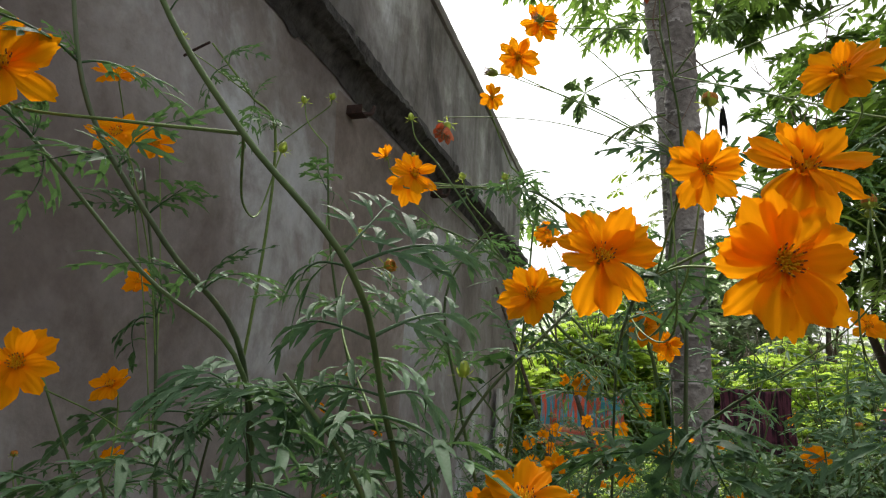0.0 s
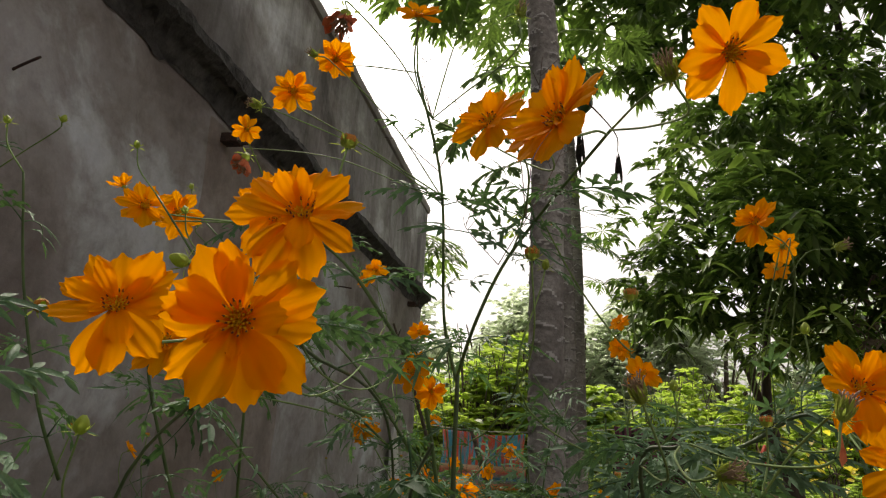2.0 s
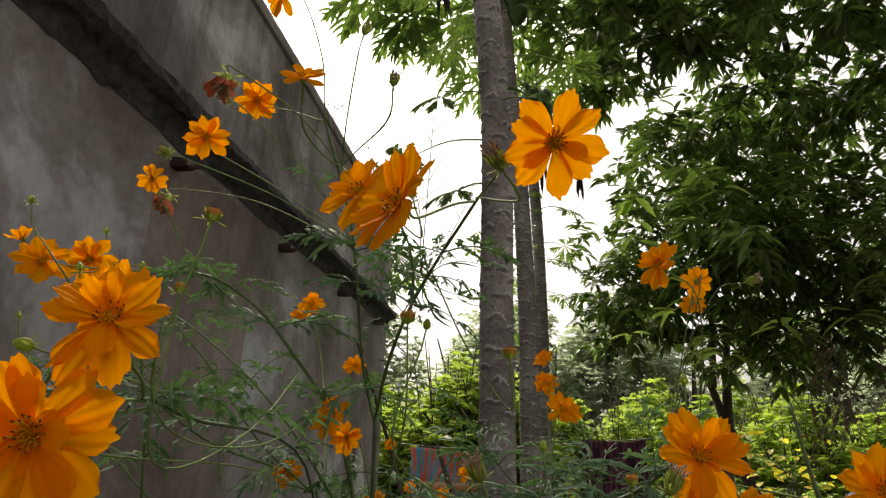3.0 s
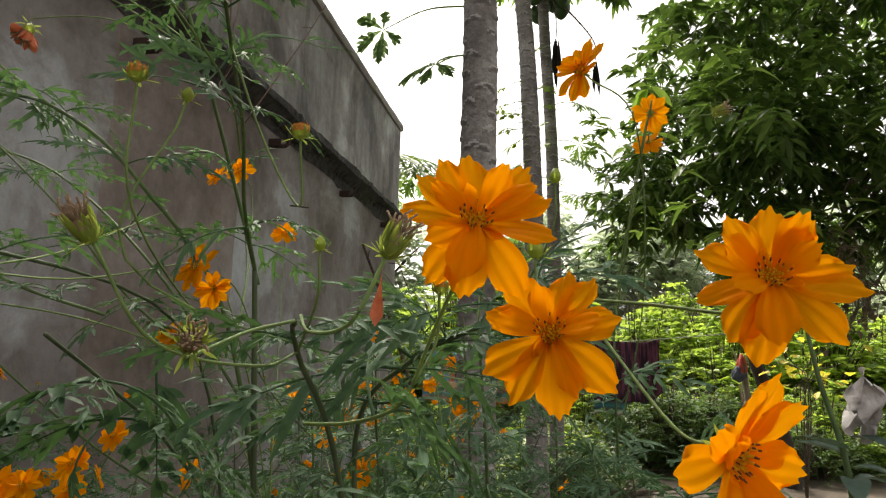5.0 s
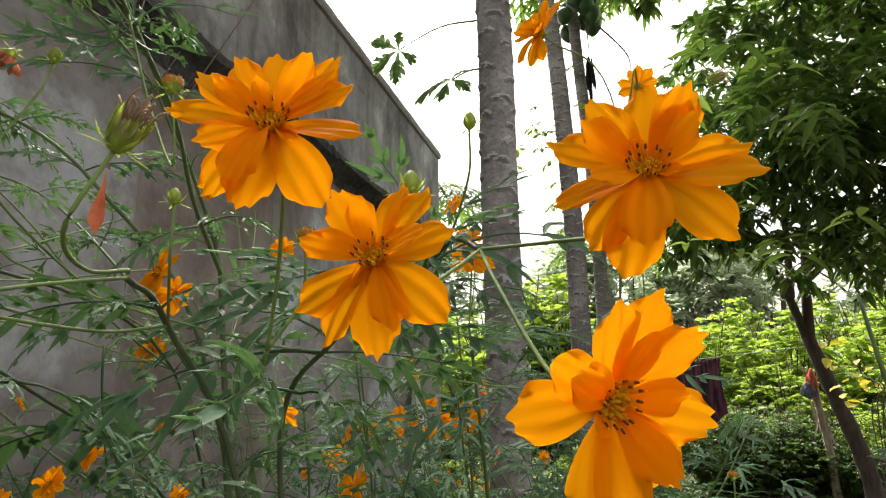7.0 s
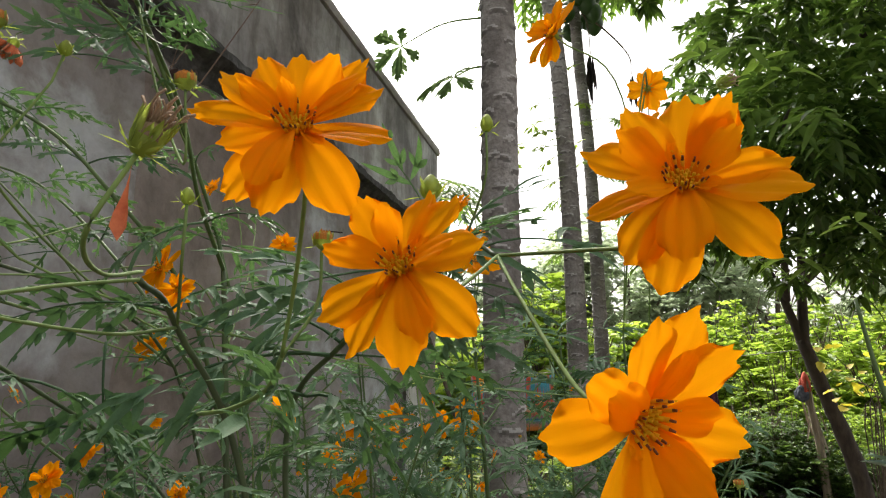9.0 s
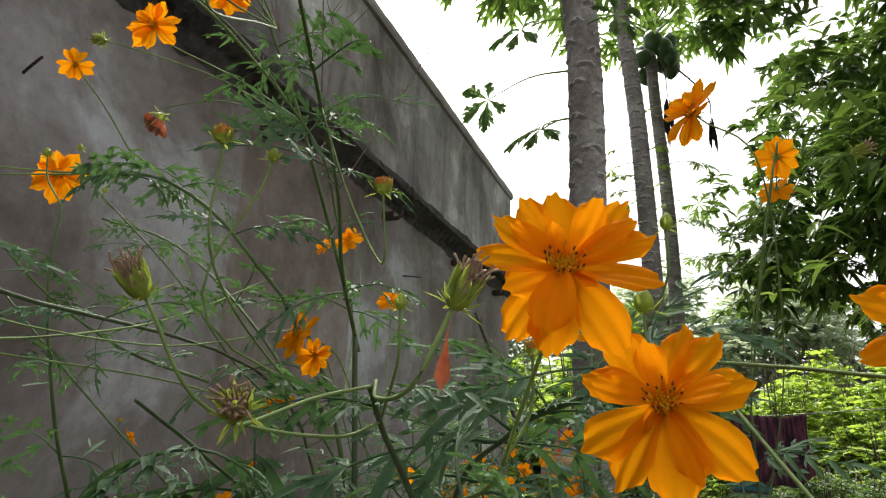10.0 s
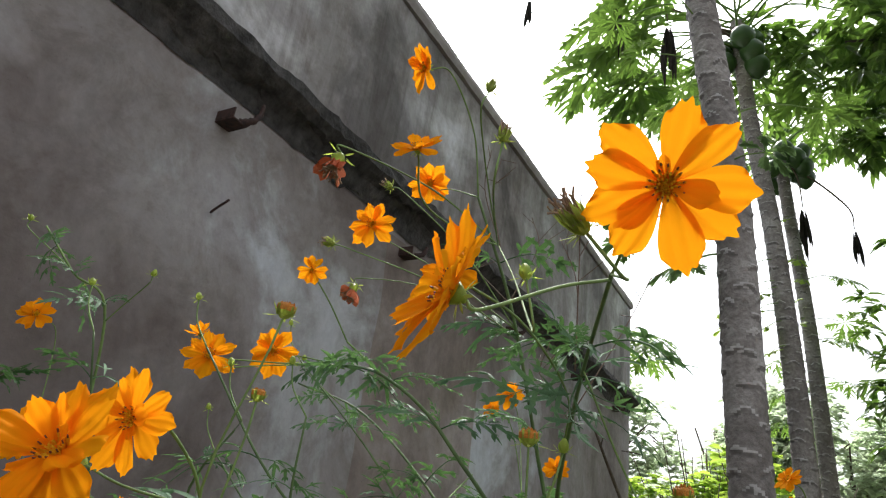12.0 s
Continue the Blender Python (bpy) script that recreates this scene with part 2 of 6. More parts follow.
def bark_material():
    m, nt, b = shader("papaya_bark", 0.85)
    v = coords(nt)
    n1, n2 = noise_node(nt, v, 5, 5, 0.6), noise_node(nt, v, 70, 4, 0.6)
    c = ramp(nt, n1, [(0.32, (0.13, 0.116, 0.107)), (0.5, (0.25, 0.232, 0.22)), (0.68, (0.41, 0.395, 0.38))])
    c = mix(nt, c, ramp(nt, n2, [(0.3, (0.65, 0.64, 0.62)), (0.7, (1.2, 1.2, 1.18))]), 1.0, "MULTIPLY")
    nt.links.new(c, b.inputs["Base Color"])
    bump(nt, b, n2, 0.8, 0.006)
    return m


def ground_material():
    m, nt, b = shader("dry_earth", 0.95)
    v = coords(nt)
    n1, n2, n3 = noise_node(nt, v, 0.35, 5, 0.6), noise_node(nt, v, 9, 6, 0.65), noise_node(nt, v, 60, 3)
    c = ramp(nt, n1, [(0.35, (0.062, 0.050, 0.035)), (0.62, (0.135, 0.112, 0.083))])
    c = mix(nt, c, ramp(nt, n2, [(0.35, (0.6, 0.6, 0.55)), (0.7, (1.2, 1.18, 1.15))]), 1.0, "MULTIPLY")
    nt.links.new(c, b.inputs["Base Color"])
    bump(nt, b, mix(nt, n2, n3, 0.4), 0.6, 0.02)
    return m


def cloth_material(name, body, second, bands):
    """Woven cotton: soft vertical weave bands and a striped hem, by height above the hem."""
    m, nt, b = shader(name, 0.9)
    sep = nt.nodes.new("ShaderNodeSeparateXYZ")
    nt.links.new(coords(nt), sep.inputs[0])
    n = noise_node(nt, coords(nt, (9, 1, 1)), 3.0, 3)
    c = ramp(nt, n, [(0.44, body), (0.56, second)])
    hem = ramp(nt, sep.outputs["Z"], bands)
    mask = ramp(nt, sep.outputs["Z"], [(bands[-1][0], (1, 1, 1)), (bands[-1][0] + 0.01, (0, 0, 0))])
    c = mix(nt, c, hem, mask)
    w = noise_node(nt, coords(nt), 160, 3)
    c = mix(nt, c, ramp(nt, w, [(0.3, (0.7, 0.7, 0.7)), (0.7, (1.2, 1.2, 1.2))]), 1.0, "MULTIPLY")
    nt.links.new(c, b.inputs["Base Color"])
    bump(nt, b, w, 0.3, 0.002)
    return m


PAPAYA_BARK = bark_material()
DIRT = ground_material()
SHAWL = cloth_material("maroon_shawl", (0.030, 0.010, 0.024), (0.16, 0.045, 0.085), [(0.0, (0.12, 0.05, 0.06)), (0.04, (0.55, 0.5, 0.45)), (0.065, (0.05, 0.03, 0.04)), (0.10, (0.05, 0.22, 0.26)), (0.15, (0.05, 0.02, 0.03))])
GAUDY = cloth_material("bright_cloth", (0.06, 0.30, 0.42), (0.60, 0.10, 0.05), [(0.0, (0.55, 0.16, 0.03)), (0.08, (0.03, 0.2, 0.3)), (0.14, (0.5, 0.1, 0.06)), (0.2, (0.6, 0.45, 0.3))])


# ---- mesh tools ----
def mesh_of(name, verts, faces, mats, slots=None, smooth=True):
    me = bpy.data.meshes.new(name)
    me.from_pydata([tuple(v) for v in verts], [], faces)
    for m in mats if isinstance(mats, (list, tuple)) else [mats]:
        me.materials.append(m)
    if slots:
        me.polygons.foreach_set("material_index", slots)
    if smooth:
        me.polygons.foreach_set("use_smooth", [True] * len(me.polygons))
    me.update()
    return me


WORLD_OF = {}


def put(name, me, parent=None, m=None, label=""):
    """A mesh object at the world pose m, under its thing or part."""
    ob = new(name, me)
    m = m or Matrix.Identity(4)
    WORLD_OF[ob.name] = m
    if parent:
        ob.parent = parent
        ob.matrix_basis = WORLD_OF[parent.name].inverted() @ m
    else:
        ob.matrix_basis = m
    if label:
        ob["label"] = label
    return ob


def base(name, at, label, category, group="", kind=""):
    ob = new(name)
    ob.empty_display_size = 0.05
    ob.location = at
    WORLD_OF[ob.name] = Matrix.Translation(at)
    return tagged(ob, label, category, group, kind)


def box(verts, faces, x0, x1, y0, y1, z0, z1):
    k = len(verts)
    verts += [(x, y, z) for x in (x0, x1) for y in (y0, y1) for z in (z0, z1)]
    faces += [tuple(k + i for i in f) for f in ((0, 1, 3, 2), (4, 6, 7, 5), (0, 4, 5, 1), (2, 3, 7, 6), (0, 2, 6, 4), (1, 5, 7, 3))]


def bevelled(me, width, segments=2):
    bm = bmesh.new()
    bm.from_mesh(me)
    bmesh.ops.bevel(bm, geom=bm.edges[:], offset=width, segments=segments, affect="EDGES")
    bm.to_mesh(me)
    bm.free()
    return me


def smooth_path(pts, per=6):
    """A Catmull-Rom curve through the points."""
    p = [Vector(q) for q in pts]
    p = [p[0] * 2 - p[1]] + p + [p[-1] * 2 - p[-2]]
    out = []
    for i in range(1, len(p) - 2):
        a, b, c, d = p[i - 1:i + 3]
        for k in range(per):
            t = k / per
            out.append(0.5 * (2 * b + (c - a) * t + (2 * a - 5 * b + 4 * c - d) * t * t + (3 * b - a - 3 * c + d) * t ** 3))
    out.append(p[-2])
    return out


def tube_data(pts, r0, r1, sides=6, verts=None, faces=None, wobble=0.0, rng=random):
    verts, faces = [] if verts is None else verts, [] if faces is None else faces
    k0, n = len(verts), len(pts)
    up = Vector((0.3, 0.2, 1)).normalized()
    for i, p in enumerate(pts):
        d = (pts[min(i + 1, n - 1)] - pts[max(i - 1, 0)]).normalized()
        a = d.cross(up if abs(d.dot(up)) < 0.95 else Vector((1, 0, 0))).normalized()
        b = d.cross(a)
        r = r0 + (r1 - r0) * i / max(1, n - 1)
        for s in range(sides):
            q = 2 * math.pi * s / sides
            rr = r * (1 + wobble * (rng.random() - 0.5))
            verts.append(p + (a * math.cos(q) + b * math.sin(q)) * rr)
    for i in range(n - 1):
        for s in range(sides):
            a, b = k0 + i * sides + s, k0 + i * sides + (s + 1) % sides
            faces.append((a, b, b + sides, a + sides))
    faces.append(tuple(k0 + s for s in range(sides))[::-1])
    faces.append(tuple(k0 + (n - 1) * sides + s for s in range(sides)))
    return verts, faces


def lance(verts, faces, at, way, face, length, width, droop=0.0, rows=3, fold=0.18, peak=0.4):
    """One narrow leaf blade, folded along its midrib, bending down along its way."""
    way = way.normalized()
    side = way.cross(face).normalized()
    nrm = side.cross(way)
    k = len(verts)
    verts.append(at)
    for i in range(1, rows + 1):
        t = i / (rows + 1)
        w = width * 0.5 * (math.sin(math.pi * t ** (math.log(0.5) / math.log(peak))) ** 0.8)
        p = at + way * (length * t) - Vector((0, 0, 1)) * (droop * length * t * t)
        verts += [p + side * w + nrm * (w * fold), p - nrm * (w * fold), p - side * w + nrm * (w * fold)]
    verts.append(at + way * length - Vector((0, 0, 1)) * (droop * length))
    faces += [(k, k + 1, k + 2), (k, k + 2, k + 3)]
    for i in range(rows - 1):
        a = k + 1 + 3 * i
        faces += [(a, a + 3, a + 4, a + 1), (a + 1, a + 4, a + 5, a + 2)]
    a, e = k + 1 + 3 * (rows - 1), len(verts) - 1
    faces += [(a, e, a + 1), (a + 1, e, a + 2)]


def facing(direction, spin=0.0):
    """A turn that lays local z along the direction."""
    q = Vector(direction).normalized().to_track_quat("Z", "Y").to_matrix().to_4x4()
    return q @ Matrix.Rotation(spin, 4, "Z")


# ---- the ground ----
def build_ground():
    rng = random.Random(3)
    xs = [-400, -120, -50, -25, -14] + [-9 + 0.45 * i for i in range(41)] + [14, 25, 50, 120, 400]
    ys = [-400, -120, -40, -15, -7] + [-4 + 0.45 * i for i in range(36)] + [15, 20, 28, 45, 120, 400]
    verts = []
    for y in ys:
        for x in xs:
            near = abs(x) < 10 and -5 < y < 13
            z = Z0 + (0.035 * noise.noise(Vector((x * 0.8, y * 0.8, 0))) + rng.uniform(-0.008, 0.008) if near else 0)
            if x < XW - 0.05 and -4.5 < y < YC:
                z = Z0
            verts.append((x, y, z))
    w = len(xs)
    faces = [(j * w + i, j * w + i + 1, (j + 1) * w + i + 1, (j + 1) * w + i) for j in range(len(ys) - 1) for i in range(w - 1)]
    ob = put("ground", mesh_of("ground", verts, faces, DIRT))
    tagged(ob, "bare sandy brown earth with scattered litter", "ground", kind="structure")


build_ground()


# ---- the plastered house beside the flower bed ----
def slab(name, x0, x1, y0, y1, z0, z1, mat, label, category="wall", bevel=0.0):
    v, f = [], []
    box(v, f, x0, x1, y0, y1, z0, z1)
    me = mesh_of(name, v, f, mat, smooth=False)
    if bevel:
        bevelled(me, bevel)
    return tagged(put(name, me), label, category, kind="structure")


ZL, ZT = 2.53, 3.365        # top of the ledge, underside of the coping
slab("wall_east", XW - 0.2, XW, -4.0, YC, Z0 - 0.2, ZL - 0.06, PLASTER, "grey cement-plastered wall with damp stains", bevel=0.006)
slab("wall_east_upper", XW - 0.2, XW + 0.004, -4.0, YC + 0.003, ZL - 0.057, ZT, PLASTER_UP, "pale grey parapet wall streaked by rain", bevel=0.006)
slab("wall_north", XW - 4.2, XW - 0.203, YC - 0.2, YC, Z0 - 0.2, ZT, PLASTER, "grey cement-plastered end wall of the house")
slab("wall_south", XW - 4.2, XW - 0.203, -4.0, -3.8, Z0 - 0.2, ZT, PLASTER, "grey cement-plastered end wall of the house")
slab("wall_west", XW - 4.4, XW - 4.203, -4.0, YC, Z0 - 0.2, ZT, PLASTER, "grey cement-plastered back wall of the house")
slab("roof", XW - 4.2, XW - 0.203, -3.797, YC - 0.203, ZL + 0.1, ZL + 0.22, COPING, "flat concrete roof slab behind the parapet", "roof")


PROFILES = {"ledge": [(0, 1.0), (0.9, 1.0), (1.0, 0.93), (0.98, 0.68), (0.72, 0.55), (0.36, 0.40), (0.13, 0.22), (0.02, 0.0), (0, 0.0)],
            "coping": [(0, 1.0), (0.6, 1.0), (0.97, 1.0), (1.0, 0.5), (0.97, 0.05), (0.5, 0.0), (0, 0.0)]}


def rough_bar(name, x0, x1, y0, y1, z0, z1, mat, amount, label, category, step=0.05, seed=1):
    """A long cast bar with a worn, uneven front edge."""
    n = int((y1 - y0) / step)
    prof = PROFILES[category]
    verts, faces = [], []
    for i in range(n + 1):
        y = y0 + (y1 - y0) * i / n
        for k, (a, b) in enumerate(prof):
            free = 0 < k < len(prof) - 1
            j = amount * (noise.noise(Vector((y * 2.3, seed + 0.7 * k, 0))) + 0.6 * noise.noise(Vector((y * 9.0, seed + 3 * k, 1))) + 0.5 * noise.noise(Vector((y * 31.0, seed + 5 * k, 2)))) if free else 0
            verts.append((x0 + (x1 - x0) * a + (0.6 * j if k < len(prof) - 2 else 0), y, z0 + (z1 - z0) * b + (0.6 * j if b > 0.4 else 1.9 * j)))
    m = len(prof)
    for i in range(n):
        for k in range(m):
            a, b = i * m + k, i * m + (k + 1) % m
            faces.append((a, b, b + m, a + m))
    faces += [tuple(range(m))[::-1], tuple(n * m + k for k in range(m))]
    return tagged(put(name, mesh_of(name, verts, faces, mat, smooth=False)), label, category, kind="structure")


rough_bar("ledge_trim", XW + 0.004, XW + 0.10, -4.0, YC - 0.03, ZL - 0.135, ZL + 0.0, MOULD, 0.02, "ragged concrete ledge blackened by mould", "ledge", 0.03, 4)
rough_bar("coping_trim", XW - 0.25, XW + 0.026, -4.0, YC + 0.02, ZT + 0.002, ZT + 0.072, COPING, 0.005, "thin projecting concrete coping on the parapet", "coping", 0.08, 7)


def plaster_patch():
    """A later, browner coat of plaster with hand-trowelled edges."""
    rng = random.Random(9)
    n = 30
    z0, z1 = Z0 - 0.05, ZL - 0.17
    left = [(1.87 + 0.03 * noise.noise(Vector((z0 + i * 0.17, 2.0, 0))) + rng.uniform(-.006, .006), z0 + (z1 - z0) * i / n) for i in range(n + 1)]
    right = [(2.74 + 0.05 * noise.noise(Vector((z0 + i * 0.13, 7.0, 0))) + rng.uniform(-.006, .006), z0 + (z1 - z0) * i / n) for i in range(n + 1)]
    verts, faces = [], []
    for (ya, z), (yb, _) in zip(left, right):
        verts += [(XW + 0.0005, ya - 0.004, z), (XW + 0.004, ya + 0.008, z), (XW + 0.004, yb - 0.008, z), (XW + 0.0005, yb + 0.004, z)]
    for i in range(n):
        for k in range(3):
            a = i * 4 + k
            faces.append((a, a + 1, a + 5, a + 4))
    ob = put("plaster_patch", mesh_of("plaster_patch", verts, faces, PLASTER_BROWN, smooth=False))
    tagged(ob, "brown later coat of plaster on the wall", "plaster", kind="structure")


plaster_patch()


def bracket(y, z, torn=False):
    """A rusted angle iron left in the wall, its free end bent up."""
    b = base("wall_bracket", (XW, y, z), "rusted iron bracket stub sticking out of the plastered wall", "bracket", "brackets under the ledge")
    v, f = [], []
    box(v, f, -0.03, 0.075, -0.028, 0.028, -0.02, -0.014)
    box(v, f, -0.03, 0.072, -0.028, -0.022, -0.014, 0.018)
    me = bevelled(mesh_of("bracket_angle", v, f, RUST, smooth=False), 0.0015, 1)
    put("angle", me, b, Matrix.Translation((XW, y, z)) @ Matrix.Scale(0.95, 4))
    v, f = [], []
    p = [Vector((0.06, 0.01, -0.012)), Vector((0.085, 0.03, 0.0)), Vector((0.09, 0.05, 0.035)), Vector((0.085, 0.055, 0.075 if torn else 0.045))]
    tube_data(smooth_path(p, 4), 0.013, 0.006, 5, v, f, 0.5, random.Random(int(y * 10)))
    put("tongue", mesh_of("bracket_tongue", v, f, RUST), b, Matrix.Translation((XW, y, z)) @ Matrix.Scale(0.95, 4))


for y, z, torn in ((1.02, 2.312, True), (1.96, 2.315, False), (3.03, 2.328, False), (4.13, 2.345, False), (5.18, 2.345, False)):
    bracket(y, z, torn)


def rod(name, a, b, r, mat, label, category):
    v, f = tube_data(smooth_path([a, (Vector(a) + Vector(b)) / 2 + Vector((0.002, 0, 0.003)), b], 3), r, r * 0.9, 6)
    o = Vector(a)
    ob = put(name, mesh_of(name, [q - o for q in v], f, mat), None, Matrix.Translation(o))
    return tagged(ob, label, category)


rod("iron_rod", (XW - 0.03, 1.072, 2.046), (XW + 0.09, 1.04, 2.063), 0.0038, RUST, "short rusty iron rod sticking out of the wall", "rod")
rod("iron_rod", (XW - 0.03, 3.30, 2.066), (XW + 0.09, 3.36, 2.066), 0.0045, RUST, "short rusty iron rod sticking out of the wall", "rod")
rod("iron_rod", (XW - 0.03, 5.44, 2.06), (XW + 0.12, 5.62, 2.06), 0.005, RUST, "short rusty iron rod near the wall corner", "rod")


def leaning_board():
    v, f = [], []
    n = 8
    for i in range(n + 1):
        t = i / n
        z = Z0 + 1.12 * t
        half = 0.20 * (1 - 0.62 * t) * (1 - 0.5 * max(0, t - 0.85) / 0.15)
        x = XW + 0.10 - 0.075 * t
        for dx in (0.0, 0.018):
            v += [(x + dx, 4.86 - half - 0.10 * (1 - t), z), (x + dx, 4.86 + half + 0.02 * t, z)]
    for i in range(n):
        a = 4 * i
        f += [(a + 2, a + 3, a + 7, a + 6), (a + 1, a, a + 4, a + 5), (a, a + 2, a + 6, a + 4), (a + 3, a + 1, a + 5, a + 7)]
    f += [(0, 1, 3, 2), (4 * n, 4 * n + 2, 4 * n + 3, 4 * n + 1)]
    tagged(put("leaning_board", mesh_of("leaning_board", v, f, WHITE_BOARD, smooth=False)), "tapering whitewashed board leaning against the wall", "board")


leaning_board()


def dead_branch(pts, r0, r1, label, twigs, seed):
    rng = random.Random(seed)
    v, f = tube_data(smooth_path(pts, 6), r0, r1, 6, wobble=0.25, rng=rng)
    path = smooth_path(pts, 6)
    for _ in range(twigs):
        p = path[rng.randrange(2, len(path) - 1)]
        d = Vector((rng.uniform(-.3, .3), rng.uniform(-1, 1), rng.uniform(-.6, .6))).normalized()
        tube_data([p, p + d * 0.06, p + d * rng.uniform(0.1, 0.22) + Vector((0, 0, -0.02))], r1 * 0.8, r1 * 0.3, 4, v, f)
    o = Vector(pts[0])
    tagged(put("dead_branch", mesh_of("dead_branch", [Vector(q) - o for q in v], f, TWIG), None, Matrix.Translation(o)), label, "branch")


dead_branch([(XW + 0.55, 5.05, Z0), (XW + 0.38, 5.02, 0.9), (XW + 0.2, 4.9, 1.5), (XW + 0.06, 4.5, 2.06)], 0.022, 0.009, "dark dead branch leaning against the wall", 5, 2)
dead_branch([(XW + 1.0, 5.4, Z0), (XW + 0.75, 5.45, 0.8), (XW + 0.55, 5.5, 1.35)], 0.035, 0.02, "dark dead pole leaning by the house corner", 0, 5)


# ---- papaya trees ----
def papaya_trunk(path, r0, r1, seed, step=0.006, sides=40):
    """A column with spiralling crescent leaf scars."""
    pts = smooth_path(path, 12)
    lengths = np.cumsum([0] + [(pts[i + 1] - pts[i]).length for i in range(len(pts) - 1)])
    total = float(lengths[-1])
    n = int(total / step)
    s = np.linspace(0, total, n + 1)
    arr = np.array([list(p) for p in pts])
    axis = np.stack([np.interp(s, lengths, arr[:, k]) for k in range(3)], 1)
    ang = np.linspace(0, 2 * np.pi, sides, endpoint=False)
    S, A = np.meshgrid(s, ang, indexing="ij")
    rad = r0 + (r1 - r0) * S / total
    rng = np.random.RandomState(seed)
    lip, groove = np.zeros_like(S), np.zeros_like(S)
    h, phi = 0.05, 0.0
    while h < total:
        phi += 2.39996 + rng.uniform(-0.25, 0.25)
        da = np.abs((A - phi + np.pi) % (2 * np.pi) - np.pi)
        turn = (A - phi + np.pi) % (2 * np.pi) - np.pi
        wide = rng.uniform(0.55, 1.0)
        dip = rng.uniform(0.010, 0.024) * (da / wide) ** 2 + rng.uniform(-0.010, 0.010) * turn + 0.003 * np.sin(turn * rng.uniform(5, 9) + h * 90)
        dz = S - h + dip
        cut = np.clip(1.25 - (da / wide) ** 2 * 1.25, 0, 1)
        ridge = np.exp(-(dz / 0.004) ** 2) - 0.75 * np.exp(-((dz + 0.010) / 0.007) ** 2) + 0.35 * np.exp(-((dz - 0.012) / 0.01) ** 2)
        knot = np.exp(-((S - h + 0.010) / 0.005) ** 2 - (turn / 0.13) ** 2)
        lip = np.maximum(lip, np.exp(-((dz - 0.001) / 0.0042) ** 2) * cut)
        lip = np.maximum(lip, 0.9 * knot * (rng.rand() < 0.6))
        groove = np.maximum(groove, np.exp(-((dz + 0.010) / 0.006) ** 2) * cut)
        rad += (0.0042 * ridge * cut + 0.004 * knot) * (r0 / 0.055)
        h += rng.uniform(0.012, 0.026) * (r0 / 0.055) ** 0.5
    rad += 0.0007 * rng.uniform(-1, 1, rad.shape)
    x = axis[:, 0:1] + rad * np.cos(A)
    y = axis[:, 1:2] + rad * np.sin(A)
    z = np.repeat(axis[:, 2:3], sides, 1)
    verts = np.stack([x, y, z], -1).reshape(-1, 3).tolist()
    faces = [(i * sides + k, i * sides + (k + 1) % sides, (i + 1) * sides + (k + 1) % sides, (i + 1) * sides + k) for i in range(n) for k in range(sides)]
    # raised lips get the lightened colour, grooves under them the shade colour
    slots = [1 if lip[i, k] > 0.4 else 2 if groove[i, k] > 0.35 else 0 for i in range(n) for k in range(sides)]
    return verts, faces, slots


def ribbon(verts, faces, path, up, width, fold=0.22, peak=0.42):
    """A pointed blade along a curved path, folded along its midrib."""
    n = len(path) - 1
    k = len(verts)
    verts.append(path[0])
    for i in range(1, n):
        t = i / n
        d = (path[i + 1] - path[i - 1]).normalized()
        side = d.cross(up).normalized()
        nrm = side.cross(d)
        w = width * 0.5 * math.sin(math.pi * t ** (math.log(0.5) / math.log(peak))) ** 0.85
        verts += [path[i] + side * w + nrm * (w * fold), path[i] - nrm * (w * fold), path[i] - side * w + nrm * (w * fold)]
    verts.append(path[n])
    faces += [(k, k + 1, k + 2), (k, k + 2, k + 3)]
    for i in range(n - 2):
        q = k + 1 + 3 * i
        faces += [(q, q + 3, q + 4, q + 1), (q + 1, q + 4, q + 5, q + 2)]
    q, e = k + 1 + 3 * (n - 2), len(verts) - 1
    faces += [(q, e, q + 1), (q + 1, e, q + 2)]


